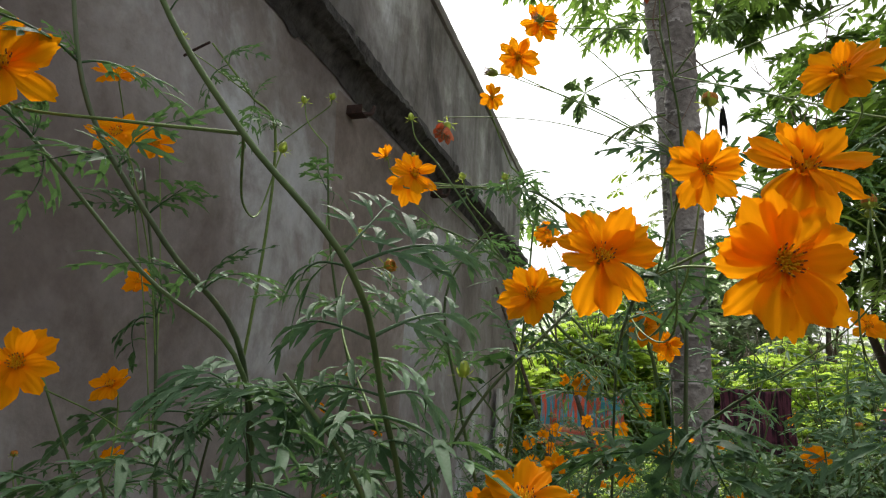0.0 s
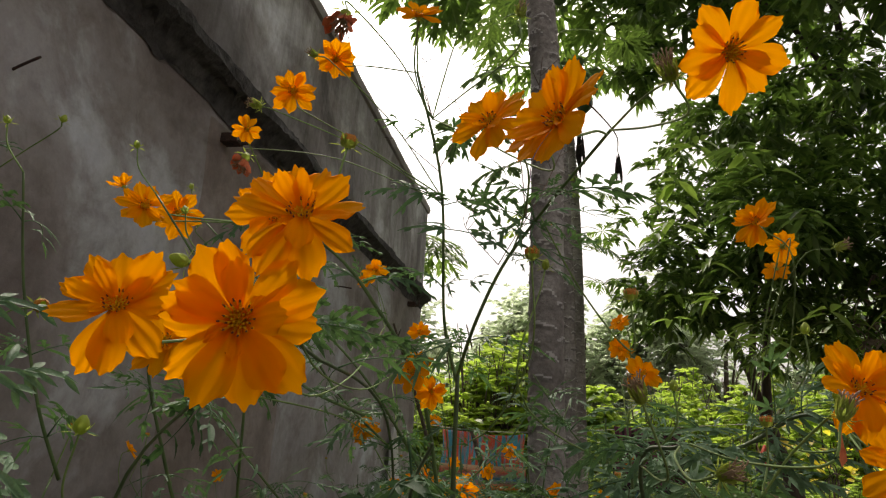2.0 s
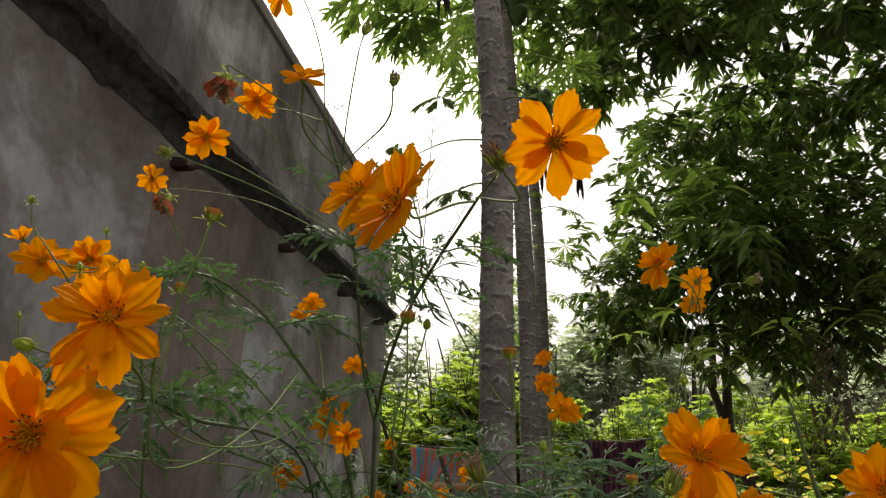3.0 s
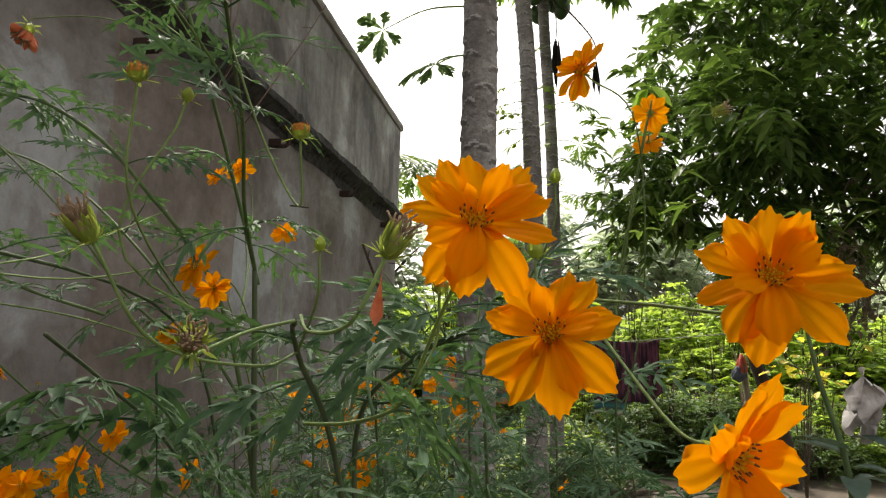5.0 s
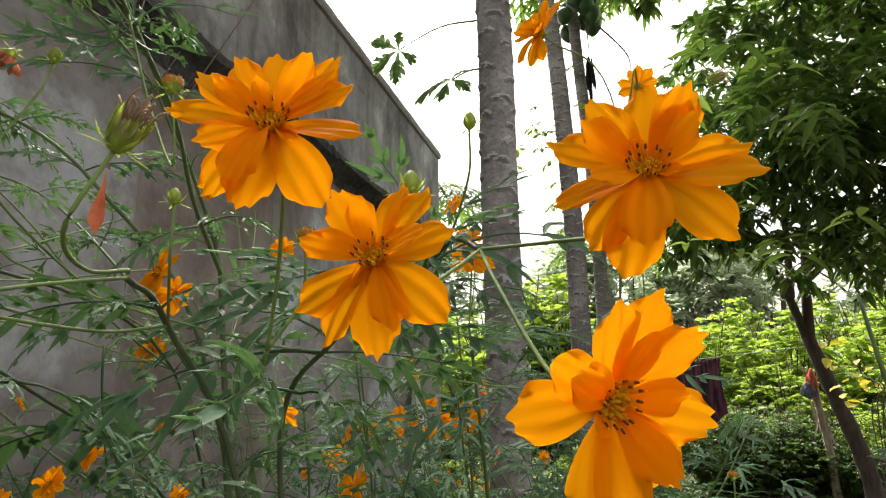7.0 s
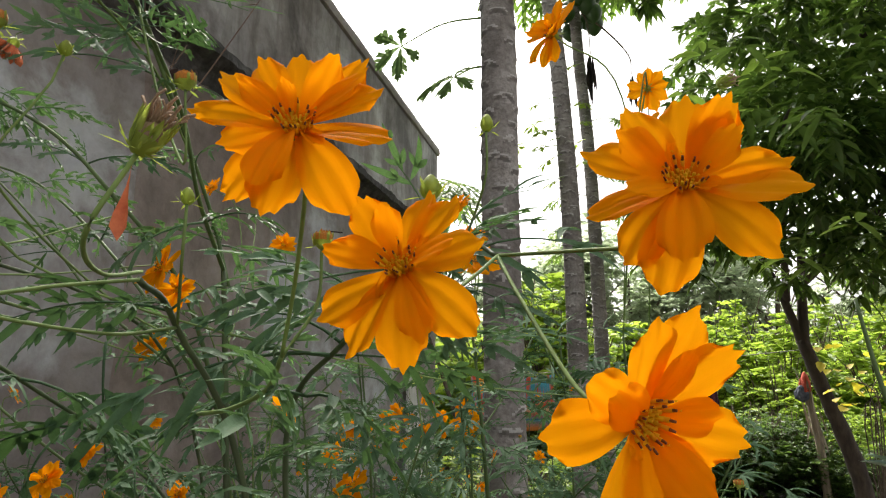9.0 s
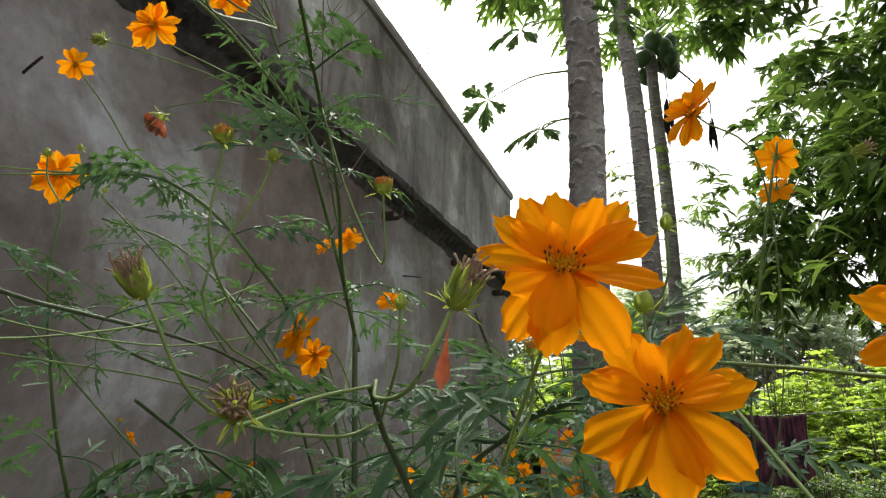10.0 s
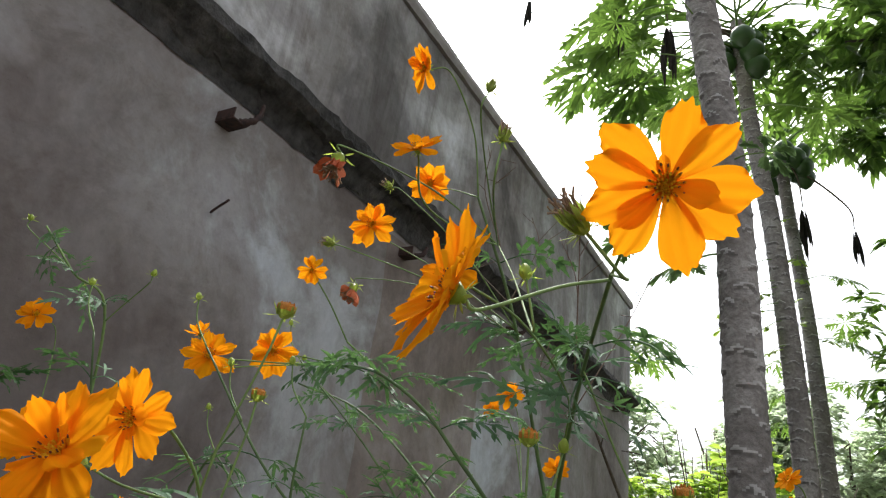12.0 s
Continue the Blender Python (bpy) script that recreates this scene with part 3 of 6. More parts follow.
def papaya_blade(seed, size, mat, lobes=7, name="papaya_blade", wide=0.20):
    """A palmate leaf in local xy, stalk end at the origin, tip along y; each lobe is cut into pointed side lobes."""
    rng = random.Random(seed)
    v, f = [], []
    up = Vector((0, 0, 1))
    for i in range(lobes):
        a = (i - (lobes - 1) / 2) * (2.6 / (lobes / 2))
        ln = size * (1.0 - 0.40 * abs(a / 2.6) ** 1.3) * rng.uniform(0.88, 1.08)
        way, side = Vector((math.sin(a), math.cos(a), 0)), Vector((math.cos(a), -math.sin(a), 0))
        lift, hang, turn = rng.uniform(0.05, 0.2), rng.uniform(0.25, 0.6), rng.uniform(-0.12, 0.12)

        def mid(t):
            return way * (ln * t) + side * (turn * ln * t * t) + up * (lift * ln * t - hang * ln * t * t)

        ribbon(v, f, [mid(t) for t in (0, 0.12, 0.28, 0.45, 0.62, 0.8, 0.92, 1.0)], up, wide * 0.62 * ln, 0.18, 0.55)
        for t, reach in ((0.34, 0.30), (0.50, 0.40), (0.66, 0.30), (0.80, 0.17)):
            for s in (-1, 1):
                d = (way * rng.uniform(0.75, 1.0) + side * s * rng.uniform(0.7, 0.95)).normalized()
                l2 = reach * ln * rng.uniform(0.8, 1.15)
                p = mid(t + rng.uniform(-.03, .03))
                ribbon(v, f, [p + d * (l2 * q) + way * (0.12 * l2 * q * q) - up * (0.4 * l2 * q * q) for q in (0, 0.25, 0.55, 0.8, 1.0)], up, wide * 0.50 * ln * (0.6 + reach), 0.18, 0.42)
                if reach > 0.35:
                    e = p + d * (0.5 * l2)
                    d2 = (d + side * s * 0.9 - way * 0.2).normalized()
                    ribbon(v, f, [e + d2 * (0.42 * l2 * q) - up * (0.1 * l2 * q) for q in (0, 0.4, 0.75, 1.0)], up, wide * 0.24 * ln, 0.18, 0.4)
    return mesh_of(name, v, f, mat)


BLADES = [papaya_blade(s, 0.44, PAPAYA_LEAF) for s in (1, 2, 3)]


def papaya_leaf(tree, at, way, reach, size, seed, sag=0.12, mesh=None):
    rng = random.Random(seed)
    way = Vector(way).normalized()
    at = Vector(at)
    end = at + way * reach - Vector((0, 0, sag * reach))
    v, f = tube_data(smooth_path([at, at + way * reach * 0.5 + Vector((0, 0, 0.05 * reach)), end], 5), 0.009 * max(size, 0.4), 0.005 * max(size, 0.4), 5)
    o = Matrix.Translation(at)
    pet = put("petiole", mesh_of("petiole", [q - at for q in v], f, STALK), tree, o)
    flat = Vector((way.x, way.y, way.z * 0.3 - 0.35)).normalized()
    turn = flat.to_track_quat("Y", "Z").to_matrix().to_4x4() @ Matrix.Rotation(rng.uniform(-.5, .5), 4, "Y")
    put("leaf", mesh or rng.choice(BLADES), pet, Matrix.Translation(end) @ turn @ Matrix.Scale(size, 4))
    return end


def fruit_mesh():
    v, f = [], []
    rings, sides = 10, 14
    for i in range(rings + 1):
        t = i / rings
        r = 0.062 * math.sin(math.pi * min(1, max(0.02, t)) ** 0.85) ** 0.75 + 0.001
        for s in range(sides):
            a = 2 * math.pi * s / sides
            rr = r * (1 + 0.035 * math.cos(5 * a))
            v.append((rr * math.cos(a), rr * math.sin(a), -0.17 * t))
    for i in range(rings):
        for s in range(sides):
            a, b = i * sides + s, i * sides + (s + 1) % sides
            f.append((a, b, b + sides, a + sides))
    return mesh_of("papaya_fruit", v, f, FRUIT)


FRUIT_MESH = fruit_mesh()


def dry_leaf_mesh(seed):
    """A dead leaf hanging folded like a closed umbrella."""
    rng = random.Random(seed)
    v, f = [], []
    for i in range(11):
        a = rng.uniform(0, 6.28)
        p = Vector((0.012 * math.cos(a), 0.012 * math.sin(a), -0.02 * rng.random()))
        lance(v, f, p, Vector((0.07 * math.cos(a), 0.07 * math.sin(a), -1)), Vector((math.cos(a), math.sin(a), 0.1)), rng.uniform(0.16, 0.41), rng.uniform(0.014, 0.032), 0, 4, 0.9, 0.6)
    return mesh_of("dry_leaf", v, f, PAPAYA_DRY)


def dry_leaf(tree, start, elbow, drop, seed, size=1.0):
    start, elbow, drop = Vector(start), Vector(elbow), Vector(drop)
    v, f = tube_data(smooth_path([start, (start + elbow) / 2 + Vector((0, 0, 0.04)), elbow, drop], 6), 0.011, 0.004, 5)
    st = put("dry_petiole", mesh_of("dry_petiole", [q - start for q in v], f, TWIG), tree, Matrix.Translation(start), "dry grey leaf stalk")
    put("dry_leaf", dry_leaf_mesh(seed), st, Matrix.Translation(drop) @ Matrix.Scale(size, 4), "dead black hanging leaf")


def papaya(path, r0, r1, label, seed):
    t = base("papaya_tree", path[0], label, "papaya tree", "papaya trees by the house")
    v, f, slots = papaya_trunk(path, r0, r1, seed)
    o = Vector(path[0])
    put("trunk", mesh_of("papaya_trunk", [Vector(q) - o for q in v], f, [PAPAYA_BARK, SCAR_LIP_LIT, SCAR_SHADED], slots), t, Matrix.Translation(o))
    return t


P_ONE = papaya([(0.01, 1.87, Z0 - 0.05), (0.012, 1.88, 1.0), (0.005, 1.89, 1.7), (0.0, 1.90, 2.4), (-0.05, 1.90, 3.05), (-0.12, 1.92, 3.9), (-0.15, 1.95, 4.6)], 0.056, 0.046, "tall grey papaya tree with ringed leaf-scarred trunk", 11)
for k in range(9):
    a = k * 2.4 + 0.4
    papaya_leaf(P_ONE, (-0.15, 1.95, 4.55 - 0.03 * k), (math.cos(a), math.sin(a), 0.5), 0.75, 1.1, 50 + k)
# thin side shoots low on the first trunk
SIDE_BLADES = [papaya_blade(s, 0.30, OLD_PAPAYA, 5, "side_blade", 0.34) for s in (8, 9)]
papaya_leaf(P_ONE, (-0.03, 1.89, 2.34), (-0.95, 0.0, -0.12), 0.27, 0.36, 70, 0.1, SIDE_BLADES[0])
papaya_leaf(P_ONE, (-0.03, 1.89, 2.18), (-0.9, -0.1, -0.2), 0.10, 0.44, 71, 0.1, SIDE_BLADES[1])
papaya_leaf(P_ONE, (-0.03, 1.89, 2.52), (-0.95, -0.1, -0.05), 0.16, 0.40, 73, 0.1, SIDE_BLADES[1])
papaya_leaf(P_ONE, (-0.03, 1.89, 2.46), (0.75, -0.5, 0.0), 0.16, 0.34, 72, 0.1, SIDE_BLADES[1])
for k, (z, a) in enumerate(((2.75, 2.6), (2.86, 3.6), (2.95, 1.9), (3.05, 4.2), (3.15, 3.0), (2.65, 0.4))):
    papaya_leaf(P_ONE, (-0.03 - 0.06 * (z - 2.6), 1.9, z), (math.cos(a), math.sin(a), 0.3), 0.2 + 0.03 * k, 0.28, 80 + k)

P_TWO = papaya([(0.15, 4.08, Z0 - 0.05), (0.122, 4.1, 1.1), (0.108, 4.1, 2.2), (0.074, 4.1, 3.05), (0.048, 4.1, 3.45), (0.0, 4.1, 3.95), (-0.03, 4.1, 4.4), (-0.05, 4.1, 5.0)], 0.068, 0.046, "slim papaya tree carrying green fruit under its crown", 12)
for k in range(9):
    a = 2.3 * k + 0.3
    put("fruit", FRUIT_MESH, P_TWO, Matrix.Translation((-0.05 + 0.10 * math.cos(a), 4.1 + 0.10 * math.sin(a), 4.93 - 0.034 * k)) @ Matrix.Rotation(0.25 * math.cos(k), 4, "X") @ Matrix.Rotation(0.2 * math.sin(2 * k), 4, "Y") @ Matrix.Scale(1.12 + 0.1 * (k % 3), 4))
for k in range(18):
    a = 2.4 * k + 2.9
    papaya_leaf(P_TWO, (-0.05, 4.1, 4.78 + 0.02 * k), (math.cos(a), math.sin(a), 0.25 + 0.05 * (k % 6) - 0.25 * (k % 2)), 0.7 + 0.04 * (k % 5), 1.15, 100 + k, 0.22)
for k, (a, r, z) in enumerate(((3.3, 1.0, 4.72), (2.9, 0.8, 4.74), (3.7, 0.7, 4.76), (3.1, 1.15, 4.9), (3.5, 0.9, 5.0), (2.6, 1.0, 4.95))):
    papaya_leaf(P_TWO, (-0.06, 4.1, z), (math.cos(a), math.sin(a), 0.15), r, 1.1, 130 + k, 0.15)
dry_leaf(P_TWO, (-0.08, 4.08, 4.85), (-0.80, 3.6, 5.12), (-0.81, 3.6, 5.02), 1, 1.3)
dry_leaf(P_TWO, (-0.08, 4.08, 4.9), (-1.70, 4.1, 6.02), (-1.75, 4.1, 5.86), 2)
dry_leaf(P_TWO, (-0.08, 4.05, 4.82), (-0.44, 3.6, 4.80), (-0.455, 3.6, 4.69), 6, 1.3)

P_THREE = papaya([(0.27, 5.48, Z0 - 0.05), (0.26, 5.5, 0.75), (0.25, 5.5, 1.7), (0.240, 5.5, 2.5), (0.228, 5.5, 3.0), (0.205, 5.5, 3.5), (0.175, 5.5, 3.95), (0.16, 5.5, 4.23), (0.14, 5.5, 4.75)], 0.062, 0.047, "papaya tree with a bunch of green fruit at its top", 13)
for k in range(13):
    a = 2.3 * k
    put("fruit", FRUIT_MESH, P_THREE, Matrix.Translation((0.175 + 0.14 * math.cos(a), 5.5 + 0.14 * math.sin(a), 4.76 - 0.022 * k)) @ Matrix.Rotation(0.3 * math.cos(k), 4, "X") @ Matrix.Rotation(0.25 * math.sin(2 * k), 4, "Y") @ Matrix.Scale(1.05 + 0.12 * (k % 3), 4))
for k in range(14):
    a = 2.4 * k
    papaya_leaf(P_THREE, (0.14, 5.5, 4.72 + 0.013 * k), (math.cos(a), math.sin(a), 0.75), 0.86, 1.14, 160 + k, 0.1)
dry_leaf(P_THREE, (0.21, 5.45, 4.52), (0.262, 5.39, 4.29), (0.271, 5.39, 4.06), 3, 1.15)
dry_leaf(P_THREE, (0.21, 5.45, 4.50), (0.585, 5.39, 4.014), (0.602, 5.39, 3.83), 4, 0.83)
for k, (z, a) in enumerate(((3.14, 0.3), (2.97, 0.1), (2.57, 2.9), (2.8, 3.2), (3.48, 0.0), (2.34, 3.0), (2.68, 0.6))):
    papaya_leaf(P_THREE, (0.23, 5.5, z), (math.cos(a), math.sin(a), 0.1), 0.25, 0.5, 190 + k)

YOUNG_BLADES = [papaya_blade(s, 0.30, SHRUB_LEAF, 5, "young_blade", 0.36) for s in (21, 22)]
for k, (x, y, z, size) in enumerate(((0.194, 5.39, 3.62, 0.41), (0.10, 5.39, 3.98, 0.34), (0.21, 5.39, 3.45, 0.30), (0.12, 5.39, 3.26, 0.41), (0.155, 5.39, 3.09, 0.34), (0.35, 5.45, 2.97, 0.34))):
    at = Vector((0.24 - 0.04 * (z - 2.6), 5.48, z + 0.07))
    papaya_leaf(P_THREE, at, Vector((x, y, z)) - at, (Vector((x, y, z)) - at).length, size, 260 + k, 0.1, YOUNG_BLADES[k % 2])
for k, (x, y, z, size) in enumerate(((-0.09, 4.0, 3.02, 0.26), (-0.04, 4.0, 2.84, 0.32), (-0.02, 4.0, 2.63, 0.34), (-0.10, 4.0, 2.88, 0.3), (-0.06, 4.0, 2.74, 0.26), (0.0, 3.98, 2.48, 0.3), (-0.22, 4.1, 2.80, 0.34), (-0.25, 4.15, 2.70, 0.3))):
    at = Vector((0.105 - 0.05 * (z - 2.4), 4.07, z + 0.05))
    papaya_leaf(P_TWO, at, Vector((x, y, z)) - at, (Vector((x, y, z)) - at).length, size, 280 + k, 0.1, YOUNG_BLADES[k % 2])

P_FOUR = papaya([(-1.95, 7.2, Z0 - 0.05), (-1.93, 7.2, 1.6), (-1.90, 7.2, 3.35)], 0.06, 0.045, "young papaya tree behind the house corner", 14)
for k in range(10):
    a = 2.4 * k + 5.9
    papaya_leaf(P_FOUR, (-1.90, 7.2, 3.3 + 0.02 * k), (math.cos(a), math.sin(a), 0.3), 0.55, 1.15, 220 + k)


# ---- mango tree ----
def leaf_clump(verts, faces, at, axis, count, length, width, rng, droop=0.35, rows=2, spread=1.0):
    for i in range(count):
        a = rng.uniform(0, 6.283)
        side = Vector((math.cos(a), math.sin(a), rng.uniform(-0.25, 0.35))) * spread
        way = (axis * rng.uniform(0.2, 0.9) + side).normalized()
        ln = length * rng.uniform(0.6, 1.15)
        nrm = Vector((rng.uniform(-.4, .4), rng.uniform(-.4, .4), 1))
        if abs(way.dot(nrm.normalized())) > 0.9:
            nrm = Vector((1, 0, 0.3))
        lance(verts, faces, at + way * 0.01 + Vector((rng.uniform(-.02, .02), rng.uniform(-.02, .02), rng.uniform(-.02, .02))), way, nrm, ln, width * rng.uniform(0.8, 1.2), droop * rng.uniform(0.3, 1.6), rows, 0.25, 0.5)


def mango_tree():
    rng = random.Random(21)
    root = Vector((2.32, 6.35, Z0 - 0.05))
    t = base("mango_tree", root, "dark broad-leaved mango tree with forked trunk", "mango tree")

    def limb(name, pts, r0, r1):
        v, f = tube_data(smooth_path(pts, 8), r0, r1, 10, wobble=0.14, rng=rng)
        put(name, mesh_of(name, [q - root for q in v], f, MANGO_BARK), t, Matrix.Translation(root))

    limb("trunk", [root, (2.24, 6.3, 0.6), (2.05, 6.2, 1.15), (1.90, 6.15, 1.62)], 0.075, 0.052)
    limb("limb", [(1.90, 6.15, 1.58), (1.78, 6.1, 1.95), (1.55, 5.9, 2.4), (1.2, 5.5, 3.0)], 0.038, 0.022)
    limb("limb", [(1.91, 6.15, 1.58), (1.93, 6.1, 2.1), (1.95, 5.9, 2.9), (1.95, 5.8, 3.5)], 0.05, 0.012)
    limb("limb", [(1.93, 6.1, 2.1), (2.3, 5.6, 2.5), (2.7, 5.0, 2.8), (2.9, 4.4, 3.1)], 0.05, 0.02)
    limb("limb", [(1.8, 6.1, 1.95), (1.6, 5.2, 2.5), (1.45, 4.4, 2.85), (1.4, 4.0, 2.85)], 0.032, 0.005)
    limb("limb", [(1.95, 5.9, 2.9), (2.3, 5.4, 3.7), (2.2, 4.6, 4.5), (1.7, 4.2, 5.0)], 0.045, 0.015)
    limb("limb", [(2.25, 4.9, 4.2), (1.7, 4.4, 4.5), (1.2, 4.2, 4.6), (0.6, 4.2, 4.7)], 0.025, 0.008)
    # crown: clumps over an uneven shell, each bough its own mesh
    boughs = [((1.25, 5.3, 3.0), (0.75, 0.7, 0.75), 70), ((1.0, 5.1, 2.45), (0.5, 0.6, 0.45), 46), ((1.9, 5.4, 3.7), (1.0, 0.9, 0.8), 90),
              ((2.5, 4.7, 2.9), (0.9, 0.9, 0.85), 100), ((1.6, 4.3, 2.75), (0.6, 0.7, 0.55), 70), ((2.3, 4.4, 4.2), (1.0, 0.9, 0.8), 100),
              ((3.0, 4.2, 2.2), (0.7, 0.8, 0.6), 70), ((3.3, 4.4, 3.5), (0.9, 0.9, 1.1), 100), ((1.7, 4.4, 4.95), (0.95, 0.8, 0.5), 70), ((2.1, 5.0, 2.2), (0.7, 0.8, 0.35), 56), ((2.4, 3.3, 2.4), (0.55, 0.5, 0.6), 60), ((2.6, 3.3, 3.6), (0.7, 0.6, 0.8), 70), ((0.85, 4.2, 4.75), (0.55, 0.5, 0.35), 34), ((1.35, 4.1, 4.35), (0.6, 0.5, 0.4), 36), ((0.75, 4.5, 4.15), (0.3, 0.3, 0.2), 12), ((1.5, 3.6, 4.9), (0.6, 0.5, 0.5), 40), ((2.0, 3.4, 4.3), (0.7, 0.5, 0.7), 46), ((2.5, 5.6, 4.3), (1.2, 0.7, 1.0), 46), ((1.5, 5.7, 4.2), (0.8, 0.6, 0.8), 24), ((2.9, 5.4, 3.0), (1.0, 0.7, 0.9), 34)]
    upper = [((1.35, 4.55, 3.72), (0.42, 0.45, 0.36), 9), ((1.8, 4.5, 3.62), (0.42, 0.4, 0.34), 5), ((0.17, 4.3, 5.0), (0.2, 0.25, 0.2), 8)]
    state = rng.getstate()
    for i, ((cx, cy, cz), (sx, sy, sz), n) in enumerate(boughs + upper):
        if i == len(boughs):
            state = rng.getstate()
        v, f = [], []
        for _ in range(int(n * (2.2 if cz > 4.1 else 2.4))):
            d = Vector((rng.gauss(0, 1), rng.gauss(0, 1), rng.gauss(0, 1))).normalized()
            k = rng.uniform(0.3, 1.08)
            p = Vector((cx + d.x * sx * k, cy + d.y * sy * k, cz + d.z * sz * k))
            leaf_clump(v, f, p - root, (d + Vector((0, 0, 0.2))).normalized(), rng.randrange(9, 14), rng.uniform(0.10, 0.16), 0.041, rng, 0.55)
        tagged(put("crown", mesh_of("mango_bough", v, f, MANGO_LEAF), t, Matrix.Translation(root)), kind="stuff")
    rng.setstate(state)
    v, f = [], []
    for p in ((0.88, 2.87, 2.66), (1.15, 3.3, 2.5), (1.25, 3.1, 2.42), (1.05, 3.5, 2.62)):
        leaf_clump(v, f, Vector(p) - root, Vector((-0.2, -0.4, -0.1)), 9, 0.16, 0.04, rng, 0.4, 3)
    tagged(put("crown", mesh_of("mango_spray", v, f, MANGO_LEAF), t, Matrix.Translation(root)), kind="stuff")
    v, f = [], []
    for _ in range(46):
        p = Vector((rng.uniform(0.75, 2.3), rng.uniform(3.6, 4.9), rng.uniform(1.9, 3.2)))
        leaf_clump(v, f, p - root, Vector((-0.3, -0.6, 0.1)), rng.randrange(3, 7), 0.19, 0.048, rng, 0.5, 3)
    tagged(put("young_leaves", mesh_of("mango_young", v, f, MANGO_YOUNG), t, Matrix.Translation(root), "fresh lime-green leaves"), kind="stuff")
    # dry creeper hanging in the crown
    v, f = [], []
    for _ in range(26):
        p = Vector((rng.gauss(2.2, 0.12), rng.gauss(4.6, 0.12), rng.uniform(1.6, 2.5)))
        q = [p]
        for _ in range(4):
            q.append(q[-1] + Vector((rng.uniform(-.09, .09), rng.uniform(-.07, .07), rng.uniform(-.14, .01))))
        tube_data(smooth_path([x - root for x in q], 4), 0.005, 0.002, 4, v, f)
        for x in q:
            leaf_clump(v, f, x - root, Vector((0, 0, -1)), 2, 0.06, 0.03, rng)
    put("creeper", mesh_of("dry_creeper", v, f, DRY_VINE), t, Matrix.Translation(root), "dry brown creeper hanging in the branches")


mango_tree()


# ---- hedge, weeds and far trees ----
def shrub_mesh(name, seed, w, d, h, clumps, leaf, mat, width=0.55, droop=0.35):
    rng = random.Random(seed)
    v, f, slots = [], [], []
    for _ in range(max(5, clumps // 14)):
        a = rng.uniform(0, 6.28)
        p = Vector((0.15 * w * math.cos(a), 0.15 * d * math.sin(a), 0))
        q = Vector((w * 0.8 * math.cos(a) * rng.random(), d * 0.8 * math.sin(a) * rng.random(), h * rng.uniform(0.6, 0.95)))
        tube_data(smooth_path([p, (p + q) / 2 + Vector((0, 0, 0.1 * h)), q], 4), 0.012, 0.004, 4, v, f)
    slots += [1] * len(f)
    for _ in range(clumps):
        a, k = rng.uniform(0, 6.28), rng.random() ** 0.5
        x, y = w * k * math.cos(a), d * k * math.sin(a)
        top = h * (1 - 0.55 * k * k) * (0.85 + 0.3 * noise.noise(Vector((x * 1.6 + seed, y * 1.6, 0))))
        z = max(0.06, top * (1 - 0.85 * rng.random() ** 1.7))
        leaf_clump(v, f, Vector((x, y, z)), Vector((0.3 * x, 0.3 * y, 0.5)), rng.randrange(5, 9), leaf, leaf * width, rng, droop, 2)
    slots += [0] * (len(f) - len(slots))
    return mesh_of(name, v, f, [mat, TWIG], slots)


HEDGE = [shrub_mesh("hedge_shrub", 31, 1.25, 0.8, 1.85, 620, 0.125, SHRUB_LEAF, 0.62), shrub_mesh("hedge_shrub", 32, 1.1, 0.8, 1.5, 620, 0.10, SHRUB_LEAF, 0.6), shrub_mesh("hedge_shrub", 33, 1.2, 0.9, 1.3, 600, 0.085, SHRUB_SHADED)]
rng = random.Random(40)
HEDGE_LABEL = ("tangled bright green hedge shrub with broad leaves", "low leafy light green bush of the hedge", "dense green bush at the foot of the hedge, leaves darkened as shade")


def bush(kind, x, y, s, turn):
    ob = put("hedge_shrub", HEDGE[kind], None, Matrix.Translation((x, y, Z0 - 0.02)) @ Matrix.Rotation(turn, 4, "Z") @ Matrix.Scale(s, 4))
    tagged(ob, HEDGE_LABEL[kind], "shrub", "hedge shrubs", "stuff")


for i in range(11):
    bush(0, -3.4 + 1.15 * i + rng.uniform(-.2, .2), 9.6 + rng.uniform(-.3, .3), rng.uniform(0.95, 1.2), rng.uniform(0, 6))
for i in range(9):
    bush(1, -2.2 + 1.15 * i + rng.uniform(-.2, .2), 8.5 + rng.uniform(-.2, .3), rng.uniform(0.75, 1.0), rng.uniform(0, 6))
for x, y, s in ((1.0, 7.35, 0.5), (1.9, 7.55, 0.62), (2.9, 7.3, 0.66), (0.55, 7.7, 0.62), (1.35, 7.75, 0.66), (2.5, 7.9, 0.6), (3.4, 7.7, 0.75), (-0.4, 7.9, 0.55), (4.3, 7.2, 0.8), (-1.6, 8.2, 0.7), (0.35, 6.9, 0.42), (0.75, 6.75, 0.36), (1.15, 6.95, 0.4), (1.6, 7.05, 0.42), (2.2, 7.1, 0.42), (0.1, 6.5, 0.4), (0.45, 6.2, 0.36), (0.6, 5.7, 0.34), (0.35, 5.3, 0.36), (2.7, 6.8, 0.45)):
    bush(1 if int(x * 10) % 4 == 1 else 2, x, y, s * rng.uniform(0.8, 1.15), rng.uniform(0, 6))
for x, y, s, turn in ((-0.95, 8.7, 1.4, 0.6), (-0.3, 9.0, 1.35, 3.4)):
    bush(0, x, y, s, turn)
